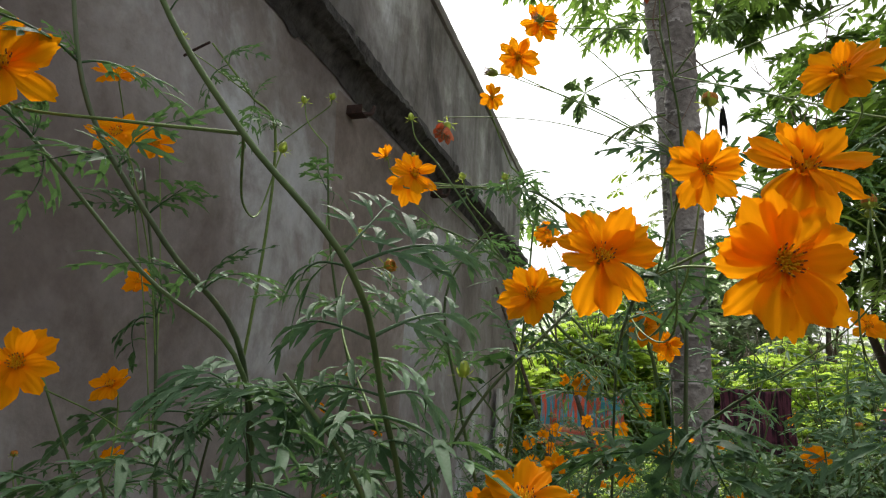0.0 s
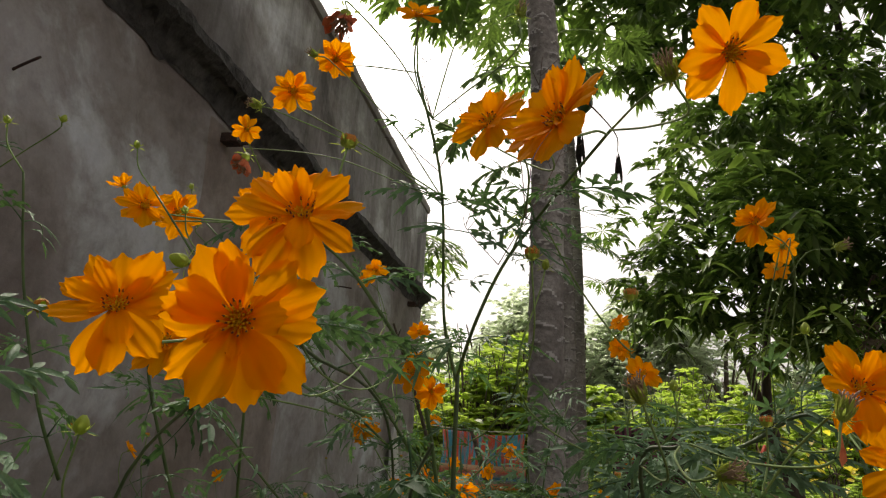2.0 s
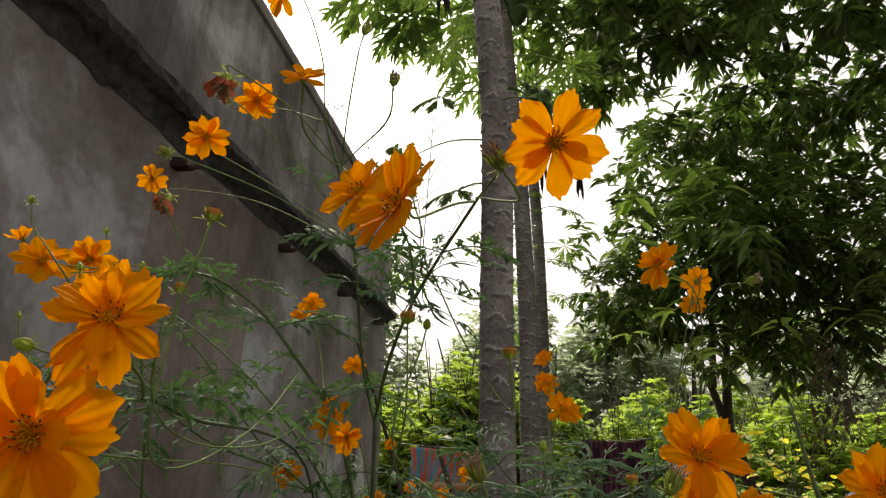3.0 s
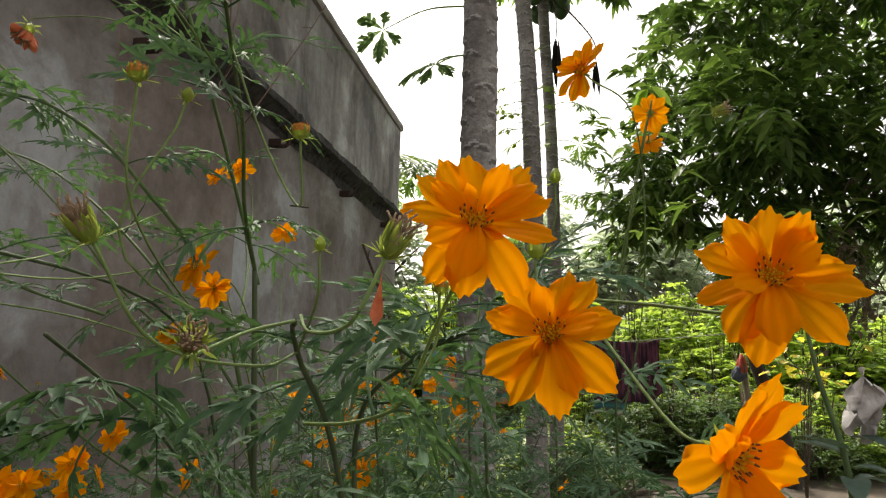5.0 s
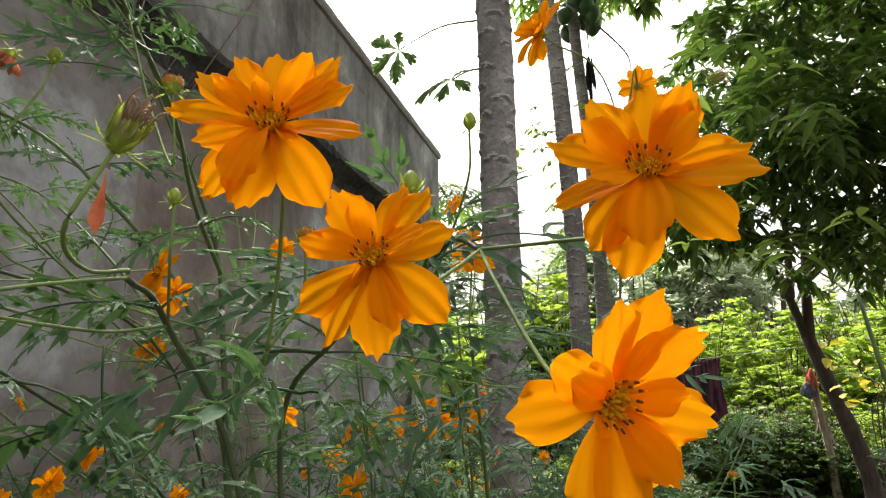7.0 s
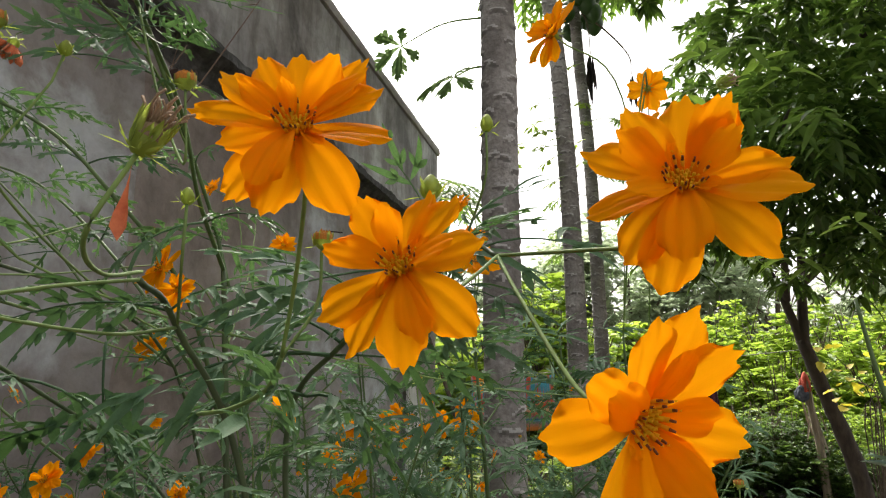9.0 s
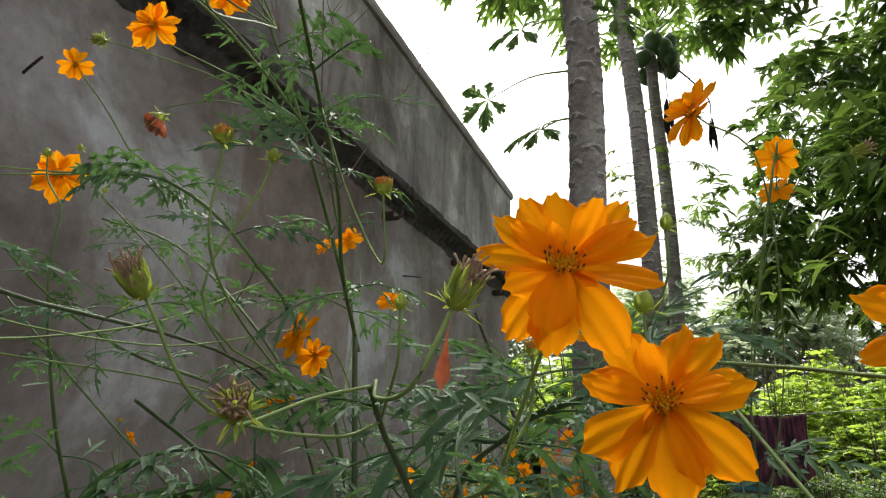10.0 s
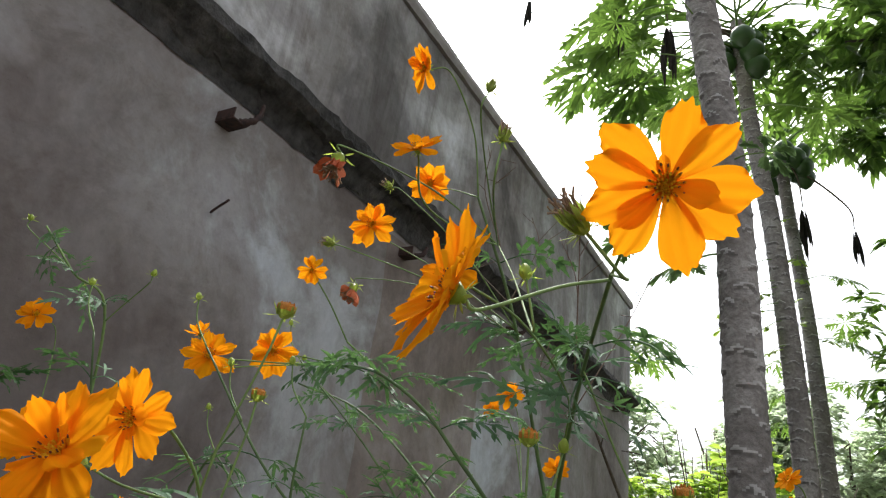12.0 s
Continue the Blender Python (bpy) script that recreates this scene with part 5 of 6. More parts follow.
def bud_mesh(kind, seed):
    """kind: green (closed), orange (opening), spent (bracts with brown florets), red (withered, hanging)."""
    r = random.Random(seed)
    v, f, slots = [], [], []
    rings, sides = 8, 12
    for i in range(rings + 1):
        t = i / rings
        w = 0.5 * math.sin(math.pi * (0.08 + 0.86 * t)) ** 0.7 * (1.0 - 0.25 * t)
        if kind == "orange":
            w = 0.5 * (0.3 + 0.7 * math.sin(math.pi / 2 * min(1.0, t * 1.7))) * (1.0 if t < 0.95 else 0.55)
        for s in range(sides):
            a = 6.2832 * s / sides
            v.append((w * (1 + 0.05 * math.cos(4 * a)) * math.cos(a), w * (1 + 0.05 * math.cos(4 * a)) * math.sin(a), {"spent": 1.2, "orange": 0.85}.get(kind, 1.15) * t))
    for i in range(rings):
        for s in range(sides):
            a, b = i * sides + s, i * sides + (s + 1) % sides
            f.append((a, b, b + sides, a + sides))
    top = {"green": 0.86, "orange": 0.38, "spent": 0.4, "red": 0.62}[kind]
    slots += [0 if i < rings * top else 1 for i in range(rings) for _ in range(sides)]
    n = len(f)
    for k in range(8):
        a = k * 0.785 + r.uniform(-.15, .15)
        out = {"green": 0.55, "orange": 0.5, "spent": 0.85, "red": 0.9}[kind]
        rad = 0.36
        if kind == "orange":
            lance(v, f, Vector((0.40 * math.cos(a), 0.40 * math.sin(a), 0.1)), Vector((0.16 * math.cos(a), 0.16 * math.sin(a), 1)), Vector((math.cos(a), math.sin(a), 0.1)), r.uniform(0.55, 0.85), 0.34, 0.0, 3, -0.4, 0.45)
        lance(v, f, Vector((rad * math.cos(a), rad * math.sin(a), 0.12)), Vector((out * math.cos(a), out * math.sin(a), r.uniform(0.3, 0.9) if k % 2 else -0.1)), Vector((math.cos(a), math.sin(a), 0.3)), r.uniform(0.6, 0.95), 0.17, 0.0, 2)
    slots += [0] * (len(f) - n)
    if kind == "orange":
        n = len(f)
        for k in range(16):
            a = k * 0.3927
            lance(v, f, Vector((0.43 * math.cos(a), 0.43 * math.sin(a), 0.62)), Vector((-0.35 * math.cos(a), -0.35 * math.sin(a), 1)), Vector((math.cos(a), math.sin(a), 0.1)), r.uniform(0.22, 0.46), 0.2, 0.0, 2, 0.5)
        slots += [1] * (len(f) - n)
    if kind == "spent":
        n = len(f)
        for k in range(16):
            a = k * 2.4
            out = r.uniform(0.05, 0.30)
            lance(v, f, Vector((0.38 * math.cos(a), 0.38 * math.sin(a), 0.18 + 0.02 * k)), Vector((out * math.cos(a), out * math.sin(a), 1)), Vector((math.cos(a), math.sin(a), 0.1)), r.uniform(0.8, 1.25), 0.26, 0.0, 4, 0.5)
        for k in range(8):
            a = k * 0.7854 + 0.2
            lance(v, f, Vector((0.25 * math.cos(a), 0.25 * math.sin(a), 0.1)), Vector((math.cos(a), math.sin(a), r.uniform(-0.3, 0.8))), Vector((0, 0, 1)), r.uniform(0.4, 0.75), 0.10, 0.0, 3, 0.4)
        slots += [0] * (len(f) - n)
    if kind in ("spent", "red"):
        n = len(f)
        for k in range(26):
            a, q = k * 2.4, 0.42 * math.sqrt(k / 26)
            b = Vector((q * math.cos(a), q * math.sin(a), 1.05 if kind == "spent" else 0.9))
            d = Vector((math.cos(a) * 0.6 * r.random(), math.sin(a) * 0.6 * r.random(), 1)).normalized()
            h = r.uniform(0.5, 1.0)
            c = Vector((r.uniform(-.25, .25), r.uniform(-.25, .25), r.uniform(-.1, .15)))
            tube_data([b, b + d * h * 0.5, b + d * h * 0.8 + c * 0.3, b + d * h + c], 0.03, 0.055, 4, v, f)
        slots += [1] * (len(f) - n)
    if kind == "red":
        n = len(f)
        for k in range(13):
            a = k * 2.4
            b = Vector((0.34 * math.cos(a), 0.34 * math.sin(a), 0.6))
            lance(v, f, b, Vector((math.cos(a) * r.uniform(0.2, 0.7), math.sin(a) * r.uniform(0.2, 0.7), 0.8)), Vector((math.cos(a + 0.6), math.sin(a + 0.6), 0.2)), r.uniform(0.9, 1.5), r.uniform(0.45, 0.8), 0.0, 5, r.uniform(-0.8, 0.8), 0.7)
        slots += [2] * (len(f) - n)
    inner = {"green": SEPAL, "orange": BUD_TIP, "spent": SEED, "red": SEED}[kind]
    return mesh_of(kind + "_bud", v, f, [SEPAL, inner, PETAL_RED], slots)


BUDS = {k: bud_mesh(k, i) for i, k in enumerate(("green", "orange", "spent", "red"))}
BUD_NAME = {"green": "bud", "orange": "bud", "spent": "seed_head", "red": "withered_flower"}
BUD_LABEL = {"green": "round green flower bud", "orange": "half-open orange bud", "spent": "spent seed head with brown florets", "red": "withered red-brown flower"}


def bud(plant, at, way, size, kind, spin=0.0):
    way = Vector(way).normalized()
    m = Matrix.Translation(Vector(at) - way * size * 0.5) @ facing(way, spin) @ Matrix.Scale(size, 4)
    put(BUD_NAME[kind], BUDS[kind], plant, m, BUD_LABEL[kind])


def cosmos_leaf_mesh(seed, pairs, lobe, mat, droop=0.35, sub=2, reach=0.47, tooth=1.0, low=0.22):
    """A unit-long feathery leaf along y: arching midrib, paired leaflets cut into pointed, curving lobes."""
    r = random.Random(seed)
    v, f = [], []
    up = Vector((0, 0, 1))
    bend = r.uniform(-0.10, 0.10)

    def on(t):
        return Vector((bend * math.sin(2.6 * t), t * (1 - 0.10 * droop * t), 0.20 * t - droop * t * t))

    tube_data([on(i / 7) for i in range(8)], 0.012, 0.004, 4, v, f)

    def leaflet(at, way, ln, n, hang):
        side = way.cross(up).normalized()
        turn = r.uniform(-0.16, 0.16)
        path = [at + way * ln * t + side * (turn * ln * t * t) - up * (hang * ln * t * t) for t in (0, 0.15, 0.32, 0.5, 0.68, 0.85, 1.0)]
        ribbon(v, f, path, up, lobe * (0.95 if ln > 0.3 else 0.8), 0.2, 0.45)
        for k in range(n):
            t = 0.17 + 0.50 * k / max(1, n - 1) if n > 1 else 0.34
            i = min(5, int(t * 6))
            for s in (-1, 1):
                if r.random() < 0.12:
                    continue
                root = path[i]
                d = (path[i + 1] - path[i]).normalized()
                w2 = (d * 0.8 + side * s * r.uniform(0.62, 0.95)).normalized()
                l2 = ln * r.uniform(0.40, 0.58) * (1 - 0.45 * t) * tooth
                ribbon(v, f, [root + w2 * l2 * q + d * (0.16 * l2 * q * q) - up * (0.45 * hang * l2 * q * q) for q in (0, 0.22, 0.46, 0.72, 1.0)], up, lobe * r.uniform(0.7, 0.95), 0.2, 0.5)

    for i in range(pairs):
        t = low + (0.82 - low) * i / max(1, pairs - 1)
        for s in (-1, 1):
            way = Vector((s * r.uniform(0.62, 0.95), r.uniform(0.55, 0.9), r.uniform(-0.15, 0.25))).normalized()
            leaflet(on(t + r.uniform(-.03, .03)), way, (reach - 0.38 * abs(t - 0.34)) * r.uniform(0.75, 1.2), sub if i < pairs - 1 else max(1, sub - 1), r.uniform(0.15, 0.55) + 0.3 * droop)
    leaflet(on(0.92), Vector((0.1 * bend, 1, 0.1 - droop)).normalized(), reach * 0.8, sub, 0.35)
    return mesh_of("cosmos_leaf", v, f, mat)


LEAVES = [cosmos_leaf_mesh(1, 3, 0.068, LEAF, 0.5, 2, 0.48, 0.75), cosmos_leaf_mesh(2, 3, 0.076, LEAF, 0.6, 2, 0.48, 0.7, 0.30), cosmos_leaf_mesh(3, 2, 0.064, LEAF, 0.5, 2, 0.52, 0.7), cosmos_leaf_mesh(4, 3, 0.090, LEAF_DARK, 0.8, 2, 0.48, 0.65, 0.34),
          cosmos_leaf_mesh(5, 2, 0.052, LEAF, 0.75, 1, 0.56, 0.8), cosmos_leaf_mesh(6, 4, 0.082, LEAF_DARK, 0.7, 2, 0.46, 0.7, 0.32), cosmos_leaf_mesh(7, 4, 0.062, LEAF, 0.6, 2, 0.46, 0.75), cosmos_leaf_mesh(8, 4, 0.068, LEAF, 0.75, 2, 0.46, 0.75),
          cosmos_leaf_mesh(9, 4, 0.056, LEAF, 0.5, 2, 0.48), cosmos_leaf_mesh(10, 3, 0.052, LEAF, 0.4, 1, 0.56), cosmos_leaf_mesh(11, 4, 0.064, LEAF, 0.65, 2, 0.48)]
FINE, BROAD = (0, 7, 2, 6, 1), (0, 1, 3, 5, 1)


def leaf(plant, at, way, size, kind, roll=0.0):
    way = Vector(way).normalized()
    m = Matrix.Translation(at) @ way.to_track_quat("Y", "Z").to_matrix().to_4x4() @ Matrix.Rotation(roll, 4, "Y") @ Matrix.Scale(size, 4)
    put("leaf", LEAVES[kind], plant, m)


def cosmos(root, label, group="orange cosmos plants"):
    return base("cosmos_plant", root, label, "cosmos plant", group)


def stem(plant, pts, r0, r1, mat=STEM, leaves=0, size=0.09, kinds=FINE, seed=1, lo=0.15, name="stem", tuft=0.15):
    """A stem through the points, with opposite pairs of leaves at its nodes."""
    o = WORLD_OF[plant.name].translation
    path = smooth_path(pts, 7)
    v, f = tube_data(path, r0 * 0.8, r1 * 0.94, 6)
    put(name, mesh_of(name, [q - o for q in v], f, mat), plant, Matrix.Translation(o))
    r = random.Random(seed)
    nodes = (leaves + 1) // 2
    for k in range(nodes):
        t = lo + (0.97 - lo) * (k + r.uniform(0.15, 0.75)) / nodes
        i = min(len(path) - 2, int(t * (len(path) - 1)))
        p, d = path[i], (path[i + 1] - path[i]).normalized()
        a = r.uniform(0, 3.14)
        for n, s in enumerate((0, math.pi, 1.3, 4.5)):
            if n > 1 and r.random() < 0.6:
                continue
            side = Vector((math.cos(a + s), math.sin(a + s), r.uniform(-0.45, 0.45)))
            big = r.uniform(0.8, 1.25) if n < 2 else r.uniform(0.4, 0.75)
            leaf(plant, p, side + d * (0.4 if n < 2 else 0.9), (size * 1.45 if kinds == FINE else size * 1.15) * big * (1.15 - 0.35 * t), r.choice(kinds), r.uniform(-1.0, 1.0))
            if r.random() < tuft:
                leaf(plant, p, side * 0.6 + d * 0.9 + Vector((0, 0, 0.3)), size * r.uniform(0.3, 0.5), r.choice(FINE), r.uniform(-.8, .8))
    return path


def stalk(plant, start, at, way, d=0.05, r=0.0008, arch=0.26, mat=STALK, bare=True, seed=0):
    """A bare flower stalk that leaves the stem at start and meets the bloom from behind."""
    start, way = Vector(start), Vector(way).normalized()
    end = Vector(at) - way * d * 0.16
    ln = (end - start).length
    ctl = end - way * ln * arch
    mid = (start * 0.5 + ctl * 0.5) + Vector((0, 0, 0.04 * ln))
    return stem(plant, [start, mid, ctl * 0.55 + end * 0.45, end] if ln > 0.06 else [start, ctl, end], r * 1.35, r, mat, 0 if bare else 1, 0.05, FINE, seed, 0.1, "flower_stalk")


def bloom(plant, start, at, face, d, seed, arch=0.3, r=0.0008, **kw):
    stalk(plant, start, at, face, d, r, arch)
    flower(plant, at, face, d, seed, **kw)


def bud_on(plant, start, at, way, size, kind, arch=0.2, r=0.0007):
    stalk(plant, start, at, way, size * 3, r, arch)
    bud(plant, at, way, size, kind, at[0] * 40)


# plant carrying the four large blooms
A = cosmos((0.13, 0.62, Z0), "tall cosmos plant with large orange blooms and feathery leaves")
stem(A, [(0.13, 0.62, Z0), (0.12, 0.58, 0.8), (0.098, 0.50, 1.19), (0.083, 0.447, 1.294), (0.10, 0.40, 1.308)], 0.0025, 0.0014, STEM_DARK, 3, 0.042, FINE, 3, 0.5)
bud_on(A, (0.10, 0.40, 1.308), (0.104, 0.313, 1.297), (0.25, -0.4, 0.1), 0.0080, "spent", 0.4)
bud_on(A, (0.083, 0.447, 1.294), (0.066, 0.31, 1.331), (-0.3, -0.4, 0.7), 0.0080, "spent", 0.5)
bud_on(A, (0.105, 0.395, 1.31), (0.163, 0.323, 1.328), (0.35, 0.1, 0.75), 0.0080, "spent", 0.45)
v, f = [], []
lance(v, f, Vector((0, 0, 0)), Vector((-0.1, 0, -1)), Vector((0.3, -1, 0)), 0.020, 0.0042, 0.0, 5, 0.5, 0.8)
put("withered_petal", mesh_of("withered_petal", v, f, PETAL_RED), A, Matrix.Translation((0.161, 0.322, 1.323)), "shrivelled red petal")
stem(A, [(0.10, 0.57, 1.05), (0.083, 0.555, 1.235), (0.124, 0.535, 1.290), (0.170, 0.515, 1.312), (0.205, 0.495, 1.335), (0.224, 0.474, 1.326)], 0.0024, 0.0013, STEM_DARK, 4, 0.06, FINE, 4, 0.3)
for k, (at, way, size, kind) in enumerate((((0.124, 0.535, 1.292), (-0.7, -0.3, 0.35), 0.085, 1), ((0.124, 0.535, 1.292), (0.5, -0.4, 0.3), 0.080, 0), ((0.150, 0.525, 1.302), (0.6, -0.3, 0.1), 0.070, 1), ((0.150, 0.525, 1.302), (-0.3, -0.5, 0.5), 0.075, 1),
                                           ((0.170, 0.515, 1.312), (0.4, 0.1, 0.7), 0.065, 2), ((0.170, 0.515, 1.312), (0.7, -0.4, 0.1), 0.065, 0), ((0.100, 0.545, 1.262), (0.8, -0.3, -0.1), 0.085, 1), ((0.100, 0.545, 1.262), (-0.7, -0.2, 0.1), 0.09, 7),
                                           ((0.190, 0.505, 1.325), (-0.2, -0.3, 0.8), 0.06, 2), ((0.205, 0.495, 1.335), (0.1, 0.3, 0.8), 0.055, 4))):
    leaf(A, at, way, size, kind, 0.5 * (k % 3 - 1))
bloom(A, (0.224, 0.474, 1.326), (0.292, 0.379, 1.327), (0.0, -0.84, 0.46), 0.055, 3, sag=0.5, lift=0.24, inner=7, count=10)
bloom(A, (0.224, 0.474, 1.326), (0.212, 0.371, 1.305), (-0.05, -0.84, 0.46), 0.051, 4, sag=0.5, lift=0.24, inner=6, count=9)
bloom(A, (0.224, 0.474, 1.326), (0.279, 0.382, 1.261), (0.68, -0.70, -0.30), 0.064, 7, inner=5, lift=0.26, count=9)
stem(A, [(0.078, 0.475, 1.255), (0.110, 0.452, 1.259), (0.138, 0.432, 1.268), (0.150, 0.420, 1.280)], 0.0014, 0.0010, STALK, 2, 0.05, FINE, 5, 0.1)
bloom(A, (0.150, 0.420, 1.280), (0.186, 0.354, 1.344), (0.25, -0.83, 0.48), 0.054, 8, arch=0.3, sag=0.5, lift=0.24, inner=7, count=10)
bud_on(A, (0.190, 0.520, 1.318), (0.205, 0.43, 1.345), (0.0, 0.05, 1), 0.009, "green", 0.5)
bud_on(A, (0.150, 0.420, 1.280), (0.160, 0.430, 1.327), (0.05, 0.0, 1), 0.008, "orange", 0.5)
bud_on(A, (0.083, 0.447, 1.294), (0.102, 0.421, 1.346), (0.0, 0.0, 1), 0.0065, "green", 0.4)
bud_on(A, (0.175, 0.54, 1.31), (0.215, 0.50, 1.40), (0.05, 0.0, 1), 0.008, "green", 0.5)

# tall plant whose two stems fork low and reach over the path
B = cosmos((-0.08, 0.82, Z0), "tall forked cosmos plant with orange blooms and seed heads")
stem(B, [(-0.08, 0.82, Z0), (-0.08, 0.80, 0.8), (-0.09, 0.765, 1.20), (-0.088, 0.735, 1.375)], 0.005, 0.0028, STEM_DARK, 6, 0.075, (0, 1, 2, 4), 7, 0.5)
stem(B, [(-0.088, 0.735, 1.375), (-0.06, 0.65, 1.42), (-0.027, 0.576, 1.464), (0.012, 0.48, 1.486), (0.06, 0.366, 1.505)], 0.0028, 0.0012, STEM, 6, 0.052, FINE, 8, 0.1)
for k in range(7):
    a = 0.9 * k
    leaf(B, (0.008, 0.488, 1.483), (math.cos(a), 0.5 * math.sin(a) - 0.2, math.sin(a) * 0.9 - 0.1), 0.05 + 0.008 * (k % 3), (0, 4, 2, 2)[k % 4], 0.4 * k)
bloom(B, (0.06, 0.366, 1.505), (0.106, 0.255, 1.488), (0.2, -0.87, -0.40), 0.051, 11, inner=3, lift=0.12, sag=0.15)
bud_on(B, (0.06, 0.366, 1.505), (0.078, 0.258, 1.479), (-0.35, -0.5, 0.45), 0.0080, "spent", 0.3)
bloom(B, (0.058, 0.37, 1.504), (0.024, 0.268, 1.464), (-0.64, -0.68, 0.31), 0.060, 12, arch=0.12, lift=0.30, sag=0.0, inner=6, count=10)
stem(B, [(-0.088, 0.745, 1.36), (-0.107, 0.73, 1.44), (-0.097, 0.608, 1.566), (-0.119, 0.55, 1.671)], 0.003, 0.0014, STEM, 8, 0.048, FINE, 9, 0.1)
for at, way, d, s in (((-0.147, 0.465, 1.768), (-0.45, -0.80, -0.3), 0.045, 13), ((-0.079, 0.381, 1.616), (0.2, -0.75, 0.62), 0.036, 14), ((-0.268, 0.688, 1.786), (0.5, -0.81, -0.3), 0.056, 15), ((-0.018, 0.343, 1.503), (-0.4, -0.85, 0.25), 0.052, 16)):
    bloom(B, (-0.119, 0.55, 1.671) if at[2] > 1.7 else (-0.105, 0.575, 1.63) if at[2] > 1.55 else (-0.04, 0.60, 1.45), at, way, d, s, arch=0.35, lift=0.25)
for at, way, k, sz in (((0.0, 0.353, 1.589), (0.1, 0, 1), "spent", 0.0065), ((-0.038, 0.40, 1.668), (0.15, 0.1, 1), "spent", 0.0065), ((0.014, 0.367, 1.510), (-0.2, 0, 1), "green", 0.008), ((-0.132, 0.364, 1.604), (-0.2, -0.2, -0.9), "red", 0.0115)):
    bud_on(B, (-0.105, 0.575, 1.63), at, way, sz, k, 0.06 if k == "red" else 0.2)
for at, way, d, s in (((-0.280, 0.598, 1.685), (0.35, -0.9, -0.1), 0.052, 17),):
    bloom(B, (-0.10, 0.62, 1.56), at, way, d, s)
bud_on(B, (-0.10, 0.62, 1.56), (-0.25, 0.58, 1.72), (-0.7, 0.0, 0.4), 0.0075, "spent")
bud_on(B, (-0.099, 0.62, 1.553), (-0.415, 0.752, 1.671), (-0.25, -0.2, -0.9), 0.016, "red", 0.05)
bud_on(B, (-0.099, 0.62, 1.553), (-0.30, 0.56, 1.645), (-0.9, -0.1, 0.3), 0.009, "spent", 0.2)
bud_on(B, (0.012, 0.48, 1.486), (0.079, 0.442, 1.412), (0.0, -0.1, 1), 0.010, "orange", 0.6)
bud_on(B, (-0.06, 0.65, 1.30), (0.009, 0.40, 1.43), (0.0, -0.1, 1), 0.010, "orange", 0.4)

tw = random.Random(64)
for p in ((-0.10, 0.60, 1.58), (-0.105, 0.58, 1.63), (-0.03, 0.58, 1.47), (0.0, 0.50, 1.49)):
    for k in range(2):
        q = Vector(p) + Vector((tw.uniform(-.06, .09), tw.uniform(-.05, .05), tw.uniform(0.06, 0.15)))
        m = (Vector(p) + q) / 2 + Vector((tw.uniform(-.02, .02), 0, 0.01))
        stem(B, [p, m, q], 0.0007, 0.0004, DRY_TWIG, 0)
        for _ in range(3):
            e = m + (q - m) * tw.random()
            stem(B, [e, e + Vector((tw.uniform(-.03, .03), tw.uniform(-.02, .02), tw.uniform(0.0, 0.03)))], 0.0005, 0.0003, DRY_TWIG, 0)

# plant in front of the brown plaster
C = cosmos((-0.12, 0.90, Z0), "slender cosmos plant with small orange blooms on wiry branches")
stem(C, [(-0.12, 0.90, Z0), (-0.10, 0.85, 0.9), (-0.12, 0.76, 1.30), (-0.186, 0.673, 1.454), (-0.25, 0.625, 1.515), (-0.31, 0.60, 1.52)], 0.004, 0.0015, STEM, 8, 0.055, FINE, 12, 0.45)
stem(C, [(-0.25, 0.625, 1.515), (-0.285, 0.60, 1.545)], 0.0014, 0.0012, STALK, 2, 0.05, FINE, 3, 0.3)
bloom(C, (-0.285, 0.60, 1.545), (-0.295, 0.535, 1.603), (0.65, -0.72, -0.2), 0.030, 21, inner=0, arch=0.2)
bloom(C, (-0.31, 0.60, 1.52), (-0.365, 0.494, 1.503), (0.6, -0.72, 0.3), 0.050, 22)
bloom(C, (-0.31, 0.60, 1.52), (-0.405, 0.508, 1.530), (-0.4, -0.2, 0.7), 0.030, 23, count=6, inner=2, lift=0.7)
bloom(C, (-0.29, 0.61, 1.518), (-0.427, 0.638, 1.547), (0.66, -0.74, -0.05), 0.056, 24)
bud_on(C, (-0.15, 0.72, 1.38), (-0.101, 0.317, 1.477), (0.15, 0.0, 1), 0.010, "orange", 0.5)
bud_on(C, (-0.17, 0.70, 1.43), (-0.125, 0.335, 1.435), (0.0, 0.0, 1), 0.008, "orange", 0.5)
stem(C, [(-0.11, 0.80, 1.22), (-0.22, 0.76, 1.38), (-0.372, 0.775, 1.496), (-0.47, 0.74, 1.53)], 0.0026, 0.0013, STEM, 7, 0.05, FINE, 13, 0.15)
bud_on(C, (-0.40, 0.77, 1.50), (-0.45, 0.72, 1.56), (0, 0, 1), 0.007, "green")
bloom(C, (-0.20, 0.92, 1.30), (-0.293, 0.995, 1.553), (-0.3, -0.8, 0.4), 0.036, 25)
bloom(C, (-0.20, 0.92, 1.30), (-0.31, 1.10, 1.595), (0.1, -0.85, 0.4), 0.050, 26)
for at, face, d, s in (((-0.137, 0.705, 1.375), (-0.4, -0.7, 0.4), 0.050, 27), ((-0.112, 0.70, 1.352), (0.2, -0.8, 0.1), 0.036, 28), ((-0.215, 0.80, 1.306), (-0.1, -0.8, 0.5), 0.040, 29), ((-0.209, 1.07, 1.477), (0.3, -0.7, 0.4), 0.042, 30)):
    bloom(C, (-0.11, 0.86, 1.10), at, face, d, s)

# plant of the first three large blooms, arching from behind
D = cosmos((-0.20, 1.0, Z0), "arching cosmos plant with three large orange blooms")
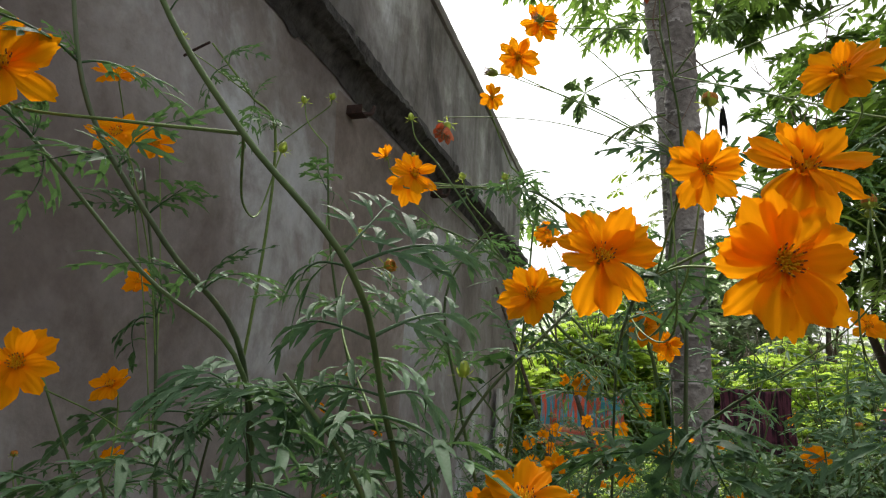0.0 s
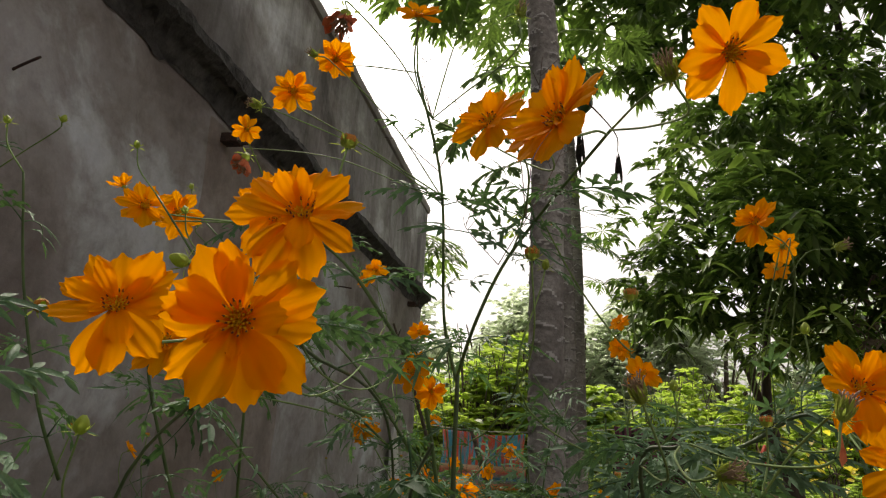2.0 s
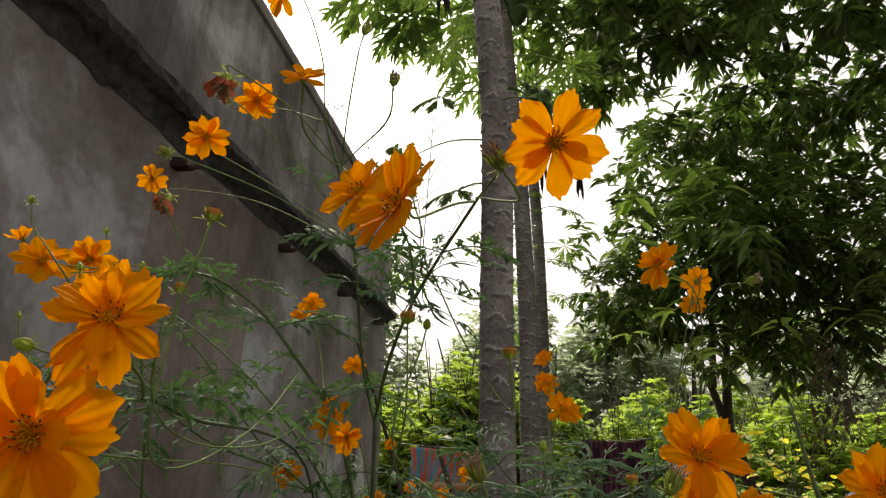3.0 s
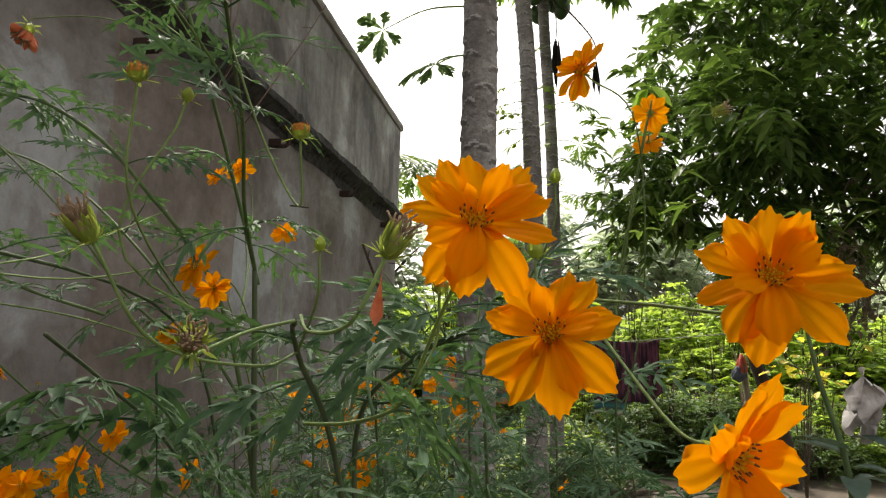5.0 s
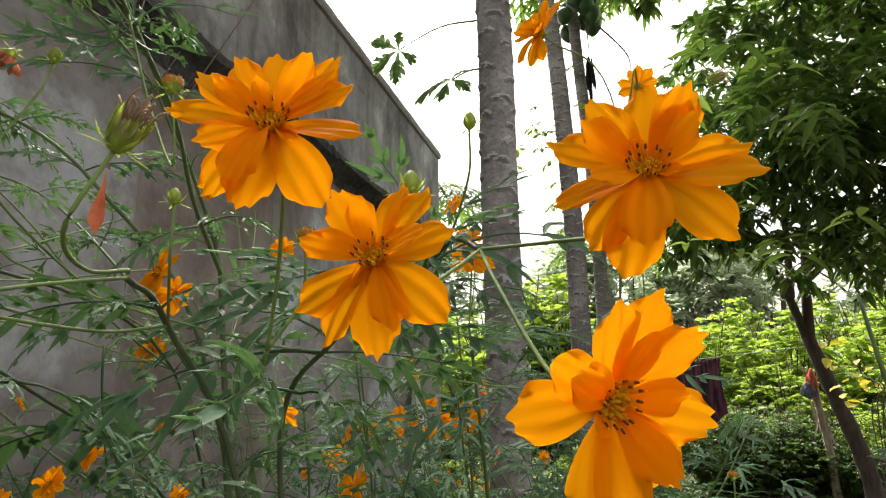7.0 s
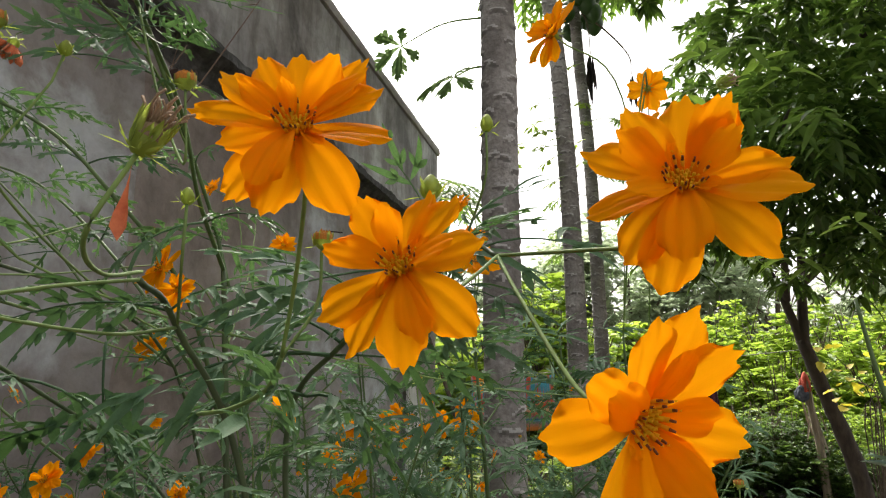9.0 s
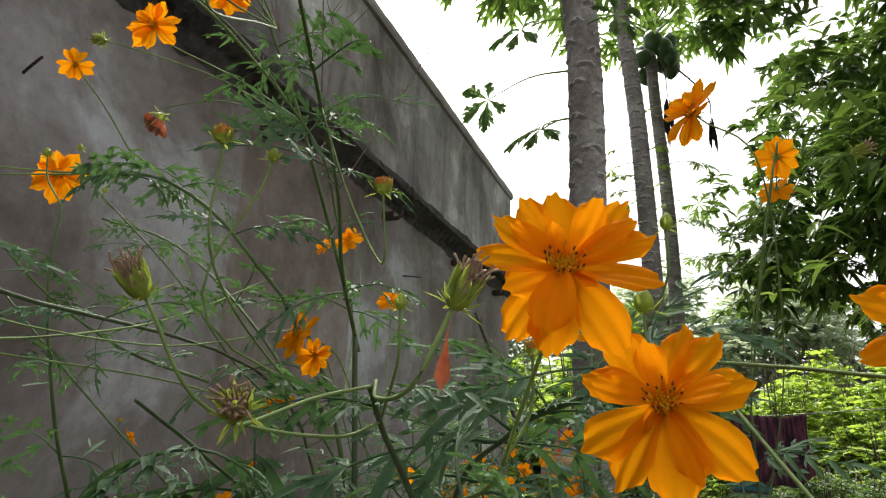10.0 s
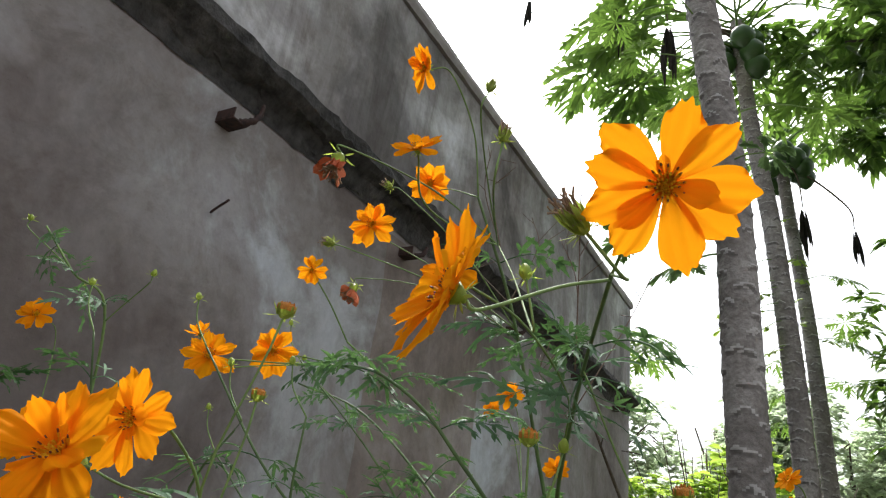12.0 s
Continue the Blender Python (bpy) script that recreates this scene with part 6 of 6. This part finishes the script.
stem(D, [(-0.20, 1.0, Z0), (-0.19, 0.95, 0.8), (-0.175, 0.79, 1.283), (-0.149, 0.40, 1.36), (-0.135, 0.33, 1.365)], 0.0028, 0.0014, STEM_DARK, 10, 0.062, (0, 1, 2, 7, 4), 15, 0.45)
bloom(D, (-0.135, 0.33, 1.365), (-0.077, 0.205, 1.391), (0.15, -0.83, 0.50), 0.052, 31, sag=0.5, lift=0.24, inner=7, count=10)
bloom(D, (-0.138, 0.34, 1.364), (-0.089, 0.190, 1.344), (0.30, -0.94, -0.08), 0.058, 32, lift=0.14, inner=7, count=11)
bloom(D, (-0.14, 0.35, 1.362), (-0.163, 0.221, 1.355), (0.32, -0.80, 0.48), 0.053, 33, sag=0.5, lift=0.24, inner=7, count=10)
bloom(D, (-0.135, 0.33, 1.365), (-0.112, 0.253, 1.408), (0.23, -0.96, -0.1), 0.042, 34, lift=0.25)
bloom(D, (-0.17, 0.75, 1.29), (-0.216, 0.34, 1.354), (-0.02, -0.95, 0.3), 0.044, 35)
bud_on(D, (-0.149, 0.40, 1.36), (-0.173, 0.276, 1.389), (-0.6, -0.3, 0.2), 0.009, "green", 0.4)
stem(D, [(-0.19, 0.95, 0.7), (-0.40, 0.60, 1.02), (-0.287, 0.419, 1.246), (-0.195, 0.413, 1.356)], 0.0026, 0.0012, STEM_DARK, 4, 0.08, BROAD, 16, 0.4)
bud_on(D, (-0.30, 0.43, 1.22), (-0.262, 0.34, 1.30), (0.1, 0, 1), 0.010, "green", 0.5)

stem(D, [(-0.19, 0.93, 0.8), (-0.15, 0.80, 1.10), (-0.124, 0.665, 1.21), (-0.093, 0.542, 1.265), (-0.06, 0.44, 1.30)], 0.0026, 0.0013, STEM_DARK, 5, 0.10, (3, 5, 1, 3), 17, 0.35)
leaf(D, (-0.12, 0.63, 1.30), (0.1, -0.25, -0.9), 0.12, 3)
leaf(D, (-0.19, 0.66, 1.22), (-0.4, -0.25, -0.9), 0.11, 3)

# wiry side stems that cross in front of the wall, with tufts of leaves
for k, (p, q, s) in enumerate((((-0.175, 0.79, 1.283), (-0.30, 0.70, 1.44), (-0.40, 0.66, 1.54)), ((-0.165, 0.62, 1.32), (-0.26, 0.50, 1.40), (-0.33, 0.46, 1.50)), ((-0.18, 0.85, 1.10), (-0.34, 0.66, 1.30), (-0.44, 0.60, 1.42)), ((-0.30, 0.55, 1.20), (-0.317, 0.47, 1.37), (-0.277, 0.472, 1.439)), ((-0.28, 0.60, 1.22), (-0.249, 0.52, 1.38), (-0.243, 0.512, 1.451)), ((-0.40, 0.50, 1.25), (-0.424, 0.44, 1.408), (-0.421, 0.408, 1.501)))):
    stem(D, [p, (Vector(p) + Vector(q)) / 2 + Vector((0, 0, -0.015)), q, s], 0.0022, 0.001, STEM, 6, 0.05, (0, 1, 2, 4), 71 + k, 0.1)
    bud_on(D, s, Vector(s) + Vector((-0.03, 0.0, 0.05)), (-0.3, 0, 1), 0.007, "green", 0.4)

# plant to the far side with small clustered blooms
E = cosmos((0.16, 1.0, Z0), "cosmos plant with clustered small orange blooms beside the papaya")
stem(E, [(0.16, 1.0, Z0), (0.15, 0.98, 0.8), (0.135, 0.92, 1.18), (0.125, 0.90, 1.33)], 0.0045, 0.0016, STEM, 8, 0.085, FINE, 18, 0.5)
for at, face, d, s in (((0.115, 0.878, 1.469), (-0.5, -0.6, 0.5), 0.030, 41), ((0.121, 0.922, 1.438), (0.0, -0.8, 0.4), 0.038, 42), ((0.14, 0.847, 1.397), (0.15, -0.8, 0.5), 0.050, 43)):
    bloom(E, (0.125, 0.90, 1.33), at, face, d, s)
F = cosmos((0.34, 1.12, Z0), "tall thin cosmos plant with a pair of orange blooms")
stem(F, [(0.34, 1.12, Z0), (0.33, 1.10, 0.7), (0.30, 1.02, 1.15), (0.29, 0.95, 1.32)], 0.004, 0.0014, STEM, 5, 0.08, FINE, 19, 0.5)
bloom(F, (0.30, 1.0, 1.2), (0.238, 0.666, 1.545), (-0.62, -0.64, 0.42), 0.052, 44, lift=0.28, sag=0.35, count=10)
bloom(F, (0.29, 0.95, 1.32), (0.325, 0.846, 1.571), (0.15, 0.93, 0.25), 0.042, 45, inner=0)
bloom(F, (0.29, 0.95, 1.32), (0.328, 0.885, 1.548), (0.1, 0.8, -0.5), 0.036, 46, inner=0)
bud_on(F, (0.29, 0.95, 1.32), (0.40, 0.86, 1.575), (0.8, 0, 0.3), 0.011, "spent", 0.3)
bud_on(F, (0.29, 0.95, 1.25), (0.018, 0.43, 1.43), (0.1, 0, 1), 0.007, "green", 0.3)

for k, (x, y, top) in enumerate(((0.09, 1.0, 1.34), (0.20, 1.13, 1.33), (0.31, 0.95, 1.10), (-0.12, 1.0, 1.29), (-0.02, 0.96, 1.29))):
    p = cosmos((x, y, Z0), "tall feathery cosmos plant with wiry green stems and no blooms")
    path = stem(p, [(x, y, Z0), (x - 0.02, y - 0.01, 0.75), (x + 0.02, y - 0.03, 1.08), (x + 0.01, y - 0.05, top)], 0.0034, 0.0012, STEM, 11, 0.085, (0, 6, 2, 7, 4), 340 + k, 0.5)
    for n in range(5):
        q = path[int(len(path) * (0.55 + 0.08 * n))]
        a = 2.4 * n + k
        e = q + Vector((math.cos(a) * 0.11, math.sin(a) * 0.11, 0.13))
        stem(p, [q, (q + e) / 2 + Vector((0, 0, -0.012)), e], 0.0016, 0.0009, STEM, 3, 0.07, (0, 6, 2, 4), 360 + 5 * k + n, 0.3)

# near plants at the start of the bed
G = cosmos((-0.38, 0.62, Z0), "leafy cosmos plant with thick bare stems")
stem(G, [(-0.38, 0.62, Z0), (-0.34, 0.52, 0.7), (-0.29, 0.33, 1.15), (-0.275, 0.225, 1.283), (-0.265, 0.155, 1.334), (-0.30, 0.118, 1.383), (-0.325, 0.09, 1.43), (-0.35, 0.08, 1.50)], 0.0027, 0.0012, STEM)
for at, tip, kind in (((-0.268, 0.16, 1.336), (-0.215, 0.232, 1.351), 8), ((-0.268, 0.16, 1.336), (-0.328, 0.20, 1.325), 9), ((-0.269, 0.154, 1.34), (-0.259, 0.202, 1.375), 9),
                      ((-0.27, 0.193, 1.308), (-0.226, 0.279, 1.32), 8), ((-0.27, 0.193, 1.308), (-0.358, 0.231, 1.305), 8), ((-0.275, 0.227, 1.281), (-0.25, 0.318, 1.261), 10),
                      ((-0.275, 0.227, 1.281), (-0.36, 0.261, 1.265), 8), ((-0.276, 0.246, 1.258), (-0.315, 0.241, 1.229), 8), ((-0.276, 0.246, 1.258), (-0.25, 0.281, 1.233), 10), ((-0.268, 0.191, 1.318), (-0.267, 0.229, 1.342), 9),
                      ((-0.322, 0.092, 1.425), (-0.30, 0.10, 1.452), 9)):
    d = Vector(tip) - Vector(at)
    leaf(G, at, d + Vector((0, 0, 0.3 * d.length)), d.length * 0.95, kind, (0.9 if d.x > 0 else -0.9))
bloom(G, (-0.30, 0.118, 1.383), (-0.438, 0.112, 1.428), (0.5, -0.75, 0.3), 0.054, 51)
bud_on(G, (-0.30, 0.118, 1.383), (-0.405, 0.31, 1.46), (0.2, 0.1, 1), 0.008, "green", 0.4)
stem(G, [(-0.29, 0.32, 1.16), (-0.30, 0.25, 1.24), (-0.33, 0.22, 1.29)], 0.002, 0.0012, STEM, 2, 0.07, FINE, 23, 0.2)
bud_on(G, (-0.28, 0.24, 1.26), (-0.331, 0.362, 1.378), (0.7, -0.2, 0.1), 0.010, "orange", 0.4)
H = cosmos((-0.52, 0.60, Z0), "dark leafy cosmos plant with crossing stems")
stem(H, [(-0.52, 0.60, Z0), (-0.48, 0.5, 0.7), (-0.42, 0.35, 1.15), (-0.382, 0.26, 1.288), (-0.43, 0.215, 1.345), (-0.494, 0.165, 1.429), (-0.56, 0.10, 1.51)], 0.0027, 0.0012, STEM, 3, 0.07, (0, 1, 7), 24, 0.25)
stem(H, [(-0.42, 0.35, 1.15), (-0.386, 0.264, 1.297), (-0.397, 0.193, 1.357), (-0.42, 0.15, 1.42), (-0.43, 0.13, 1.50)], 0.0026, 0.0013, STEM_DARK, 5, 0.05, FINE, 25, 0.35)
for k, tip in enumerate(((-0.423, 0.271, 1.232), (-0.347, 0.272, 1.235), (-0.368, 0.246, 1.226), (-0.465, 0.275, 1.249), (-0.343, 0.286, 1.271), (-0.312, 0.26, 1.242), (-0.461, 0.292, 1.272))):
    d = Vector(tip) - Vector((-0.385, 0.265, 1.275))
    leaf(H, (-0.385, 0.265, 1.275), d + Vector((0, 0, 0.5 * d.length)), d.length * 0.85 + 0.025, (10, 8, 10)[k % 3], 0.5 * (k % 3 - 1))
    if k % 3 == 1:
        leaf(H, Vector((-0.40, 0.30, 1.225)) + 0.2 * d, d + Vector((0, 0.04, 0.02)), 0.09, 1, 0.4 * (k % 3 - 1))
stem(H, [(-0.50, 0.55, 0.6), (-0.54, 0.42, 1.0), (-0.53, 0.30, 1.24)], 0.0026, 0.0012, STEM, 5, 0.075, (0, 1, 7), 29, 0.4)
stem(H, [(-0.50, 0.55, 0.6), (-0.60, 0.44, 1.05), (-0.64, 0.34, 1.29)], 0.0026, 0.0012, STEM, 4, 0.075, FINE, 30, 0.4)
lush = random.Random(91)
for plant, x0, x1, y0, y1, z0, z1, count in ((H, -0.56, -0.36, 0.27, 0.40, 1.17, 1.25, 16), (G, -0.36, -0.20, 0.30, 0.42, 1.16, 1.25, 16), (D, -0.22, -0.06, 0.44, 0.60, 1.10, 1.20, 12)):
    for k in range(count // 4):
        foot = Vector((lush.uniform(x0, x1), lush.uniform(y0, y1) + 0.06, 1.0))
        top = Vector((lush.uniform(x0, x1), lush.uniform(y0, y1), lush.uniform(z0, z1)))
        stem(plant, [foot, (foot + top) / 2 + Vector((0.01, 0.01, 0.01)), top], 0.0018, 0.001, STEM_DARK)
        for n in range(4):
            a = 1.57 * n + lush.uniform(-.4, .4)
            leaf(plant, foot + (top - foot) * (0.55 + 0.15 * n), (math.cos(a), math.sin(a) - 0.2, lush.uniform(0.15, 0.6)), lush.uniform(0.07, 0.10), lush.choice((1, 3, 5, 7, 1)), lush.uniform(-.5, .5))
I = cosmos((-0.66, 0.62, Z0), "cosmos plant with small orange blooms close to the wall")
stem(I, [(-0.66, 0.62, Z0), (-0.65, 0.58, 0.8), (-0.64, 0.48, 1.3), (-0.65, 0.43, 1.5)], 0.004, 0.0014, STEM_DARK, 7, 0.085, BROAD, 26, 0.4)
for at, face, d, s in (((-0.656, 0.381, 1.587), (0.3, -0.6, 0.6), 0.046, 52), ((-0.70, 0.493, 1.558), (0.4, -0.6, 0.2), 0.044, 53), ((-0.752, 0.557, 1.40), (0.2, -0.8, 0.4), 0.040, 54), ((-0.58, 0.27, 1.289), (0.5, -0.75, 0.3), 0.056, 55)):
    bloom(I, (-0.645, 0.50, 1.2), at, face, d, s)
stem(I, [(-0.65, 0.58, 0.9), (-0.56, 0.52, 1.3), (-0.521, 0.475, 1.535), (-0.529, 0.428, 1.575), (-0.56, 0.40, 1.62)], 0.0026, 0.0011, STALK, 6, 0.04, FINE, 27, 0.45)
bud_on(I, (-0.53, 0.43, 1.575), (-0.60, 0.40, 1.635), (-0.3, 0, 1), 0.007, "green")
bud_on(I, (-0.521, 0.475, 1.535), (-0.455, 0.47, 1.585), (0.3, 0, 1), 0.007, "green")
bloom(I, (-0.64, 0.48, 1.3), (-0.60, 0.34, 1.50), (0.3, -0.8, 0.4), 0.050, 56)


J = cosmos((-0.36, 0.95, Z0), "low cosmos plant crowded with small orange blooms")
stem(J, [(-0.36, 0.95, Z0), (-0.36, 0.90, 0.7), (-0.35, 0.80, 1.05)], 0.0032, 0.002, STEM_DARK, 8, 0.09, BROAD, 31, 0.4)
for k, (at, d) in enumerate((((-0.436, 0.672, 1.135), 0.036), ((-0.397, 0.682, 1.136), 0.04), ((-0.326, 0.698, 1.157), 0.042), ((-0.300, 0.704, 1.157), 0.036), ((-0.259, 0.717, 1.152), 0.034), ((-0.291, 0.757, 1.17), 0.04), ((-0.249, 0.762, 1.20), 0.035), ((-0.578, 0.913, 1.09), 0.045), ((-0.49, 0.80, 1.11), 0.04), ((-0.238, 0.901, 1.136), 0.04))):
    bloom(J, (-0.355, 0.85, 0.95), at, (0.5 - 0.1 * k, -0.8, 0.45), d, 310 + k)
bud_on(J, (-0.355, 0.85, 0.95), (-0.433, 0.841, 1.117), (-0.1, 0, -1), 0.011, "red")
bloom(G, (-0.29, 0.33, 1.15), (-0.195, 0.200, 1.243), (0.1, -0.5, 0.7), 0.042, 57)
K = cosmos((-0.05, 1.02, Z0), "low leafy cosmos plant with a few small orange blooms")
stem(K, [(-0.05, 1.02, Z0), (-0.04, 0.99, 0.7), (-0.02, 0.95, 1.05)], 0.0032, 0.002, STEM_DARK, 8, 0.09, BROAD, 32, 0.4)
for k, at in enumerate(((-0.014, 0.903, 1.154), (0.10, 0.98, 1.22), (-0.10, 1.10, 1.20), (-0.17, 1.2, 1.15))):
    bloom(K, (-0.03, 0.97, 0.98), at, (0.2 * k - 0.3, -0.8, 0.4), 0.042, 330 + k)


# ---- the rest of the bed: lower plants, each a different mixture ----
def filler(root, height, seed, blooms, lean=(0.0, 0.0)):
    r = random.Random(seed)
    p = cosmos(root, ("bushy cosmos plant with feathery grey-green leaves", "leafy cosmos plant with a few orange blooms")[blooms > 1], "lower cosmos plants")
    x, y, z = root
    top = (x + lean[0], y + lean[1], z + height)
    main = [(x, y, z), (x + lean[0] * 0.2 + r.uniform(-.02, .02), y + lean[1] * 0.2, z + height * 0.4), (x + lean[0] * 0.6, y + lean[1] * 0.6 + r.uniform(-.02, .02), z + height * 0.75), top]
    path = stem(p, main, 0.0032, 0.0013, STEM_DARK, 9, 0.095, (0, 1, 6, 5, 2), seed, 0.35, tuft=0.3)
    for k in range(5):
        q = path[int(len(path) * (0.4 + 0.11 * k))]
        a = 2.4 * k + r.uniform(-.4, .4)
        e = q + Vector((math.cos(a) * 0.13, math.sin(a) * 0.13, r.uniform(0.08, 0.2)))
        e.z = min(e.z, z + height * 1.08)
        stem(p, [q, (q + e) / 2 + Vector((0, 0, -0.012)), e], 0.002, 0.001, STEM, 3, 0.075, (0, 6, 2, 4, 0), seed + k, 0.2, tuft=0.3)
        if k < blooms:
            t = e + Vector((r.uniform(-.04, .04), r.uniform(-.04, .02), r.uniform(0.03, 0.09)))
            bloom(p, e, t, (r.uniform(-.5, .5), -0.8, r.uniform(0.2, 0.8)), r.uniform(0.036, 0.05), seed * 7 + k, inner=2)
        elif k == blooms:
            bud_on(p, e, e + Vector((0.01, 0, 0.05)), (0, 0, 1), 0.008, "orange")
    return p


PROTO = [filler((0, 0, Z0), 0.98, 201, 4, (0.05, -0.06)), filler((0, 0, Z0), 0.90, 202, 1, (-0.08, 0.02)), filler((0, 0, Z0), 1.04, 203, 3, (0.03, 0.08)), filler((0, 0, Z0), 0.92, 204, 3, (0.0, -0.05))]
SPOTS = [(-0.72, 1.05), (-0.46, 1.12), (-0.22, 1.12), (-0.02, 1.12), (-0.85, 0.85), (-0.75, 1.25), (-0.50, 1.30), (-0.28, 1.45), (-0.05, 1.50), (0.12, 1.35), (0.22, 0.86), (0.10, 1.60),
         (-0.95, 1.55), (-0.70, 1.70), (-0.45, 1.85), (-0.22, 1.95), (0.20, 1.75), (-0.9, 2.1), (-0.6, 2.3), (-0.3, 2.45), (-0.05, 2.35), (-0.85, 2.75), (-0.5, 2.95), (-0.2, 3.0), (-0.8, 0.45), (-0.55, 0.42), (-0.35, 0.40), (-0.95, 0.65), (0.02, 0.80), (-0.75, 3.4), (-0.45, 3.6), (-0.8, 4.0)]
fr = random.Random(77)
for i, (x, y) in enumerate(SPOTS):
    s = fr.uniform(0.9, 1.02) if y > 0.7 else fr.uniform(0.96, 1.04)
    m = Matrix.Translation((x, y, Z0)) @ Matrix.Rotation(fr.uniform(0, 6.28), 4, "Z") @ Matrix.Scale(s, 4)
    if i < 4:
        PROTO[i].matrix_basis = m
    else:
        c = copy_thing(PROTO[i % 4], m)
        c.scale = (s, s, s)

# bloom cluster in front of the bright cloth
L = cosmos((-0.38, 2.42, Z0), "far cosmos plant crowded with small orange blooms", "lower cosmos plants")
stem(L, [(-0.38, 2.42, Z0), (-0.37, 2.40, 0.6), (-0.36, 2.36, 1.0)], 0.0045, 0.002, STEM_DARK, 6, 0.10, BROAD, 41, 0.4)
lr = random.Random(8)
for k, (x, z) in enumerate(((-0.423, 1.169), (-0.372, 1.143), (-0.473, 1.146), (-0.313, 1.206), (-0.119, 1.257), (-0.196, 1.185), (-0.502, 1.055), (-0.394, 1.347), (-0.45, 1.10), (-0.34, 1.10), (-0.40, 1.06), (-0.27, 1.15), (-0.52, 1.12))):
    bloom(L, (-0.36, 2.37, 0.95), (x, 2.3 + lr.uniform(-.03, .06), z), (lr.uniform(-.3, .5), -0.8, lr.uniform(0.1, 0.7)), lr.uniform(0.042, 0.056), 410 + k, inner=2)
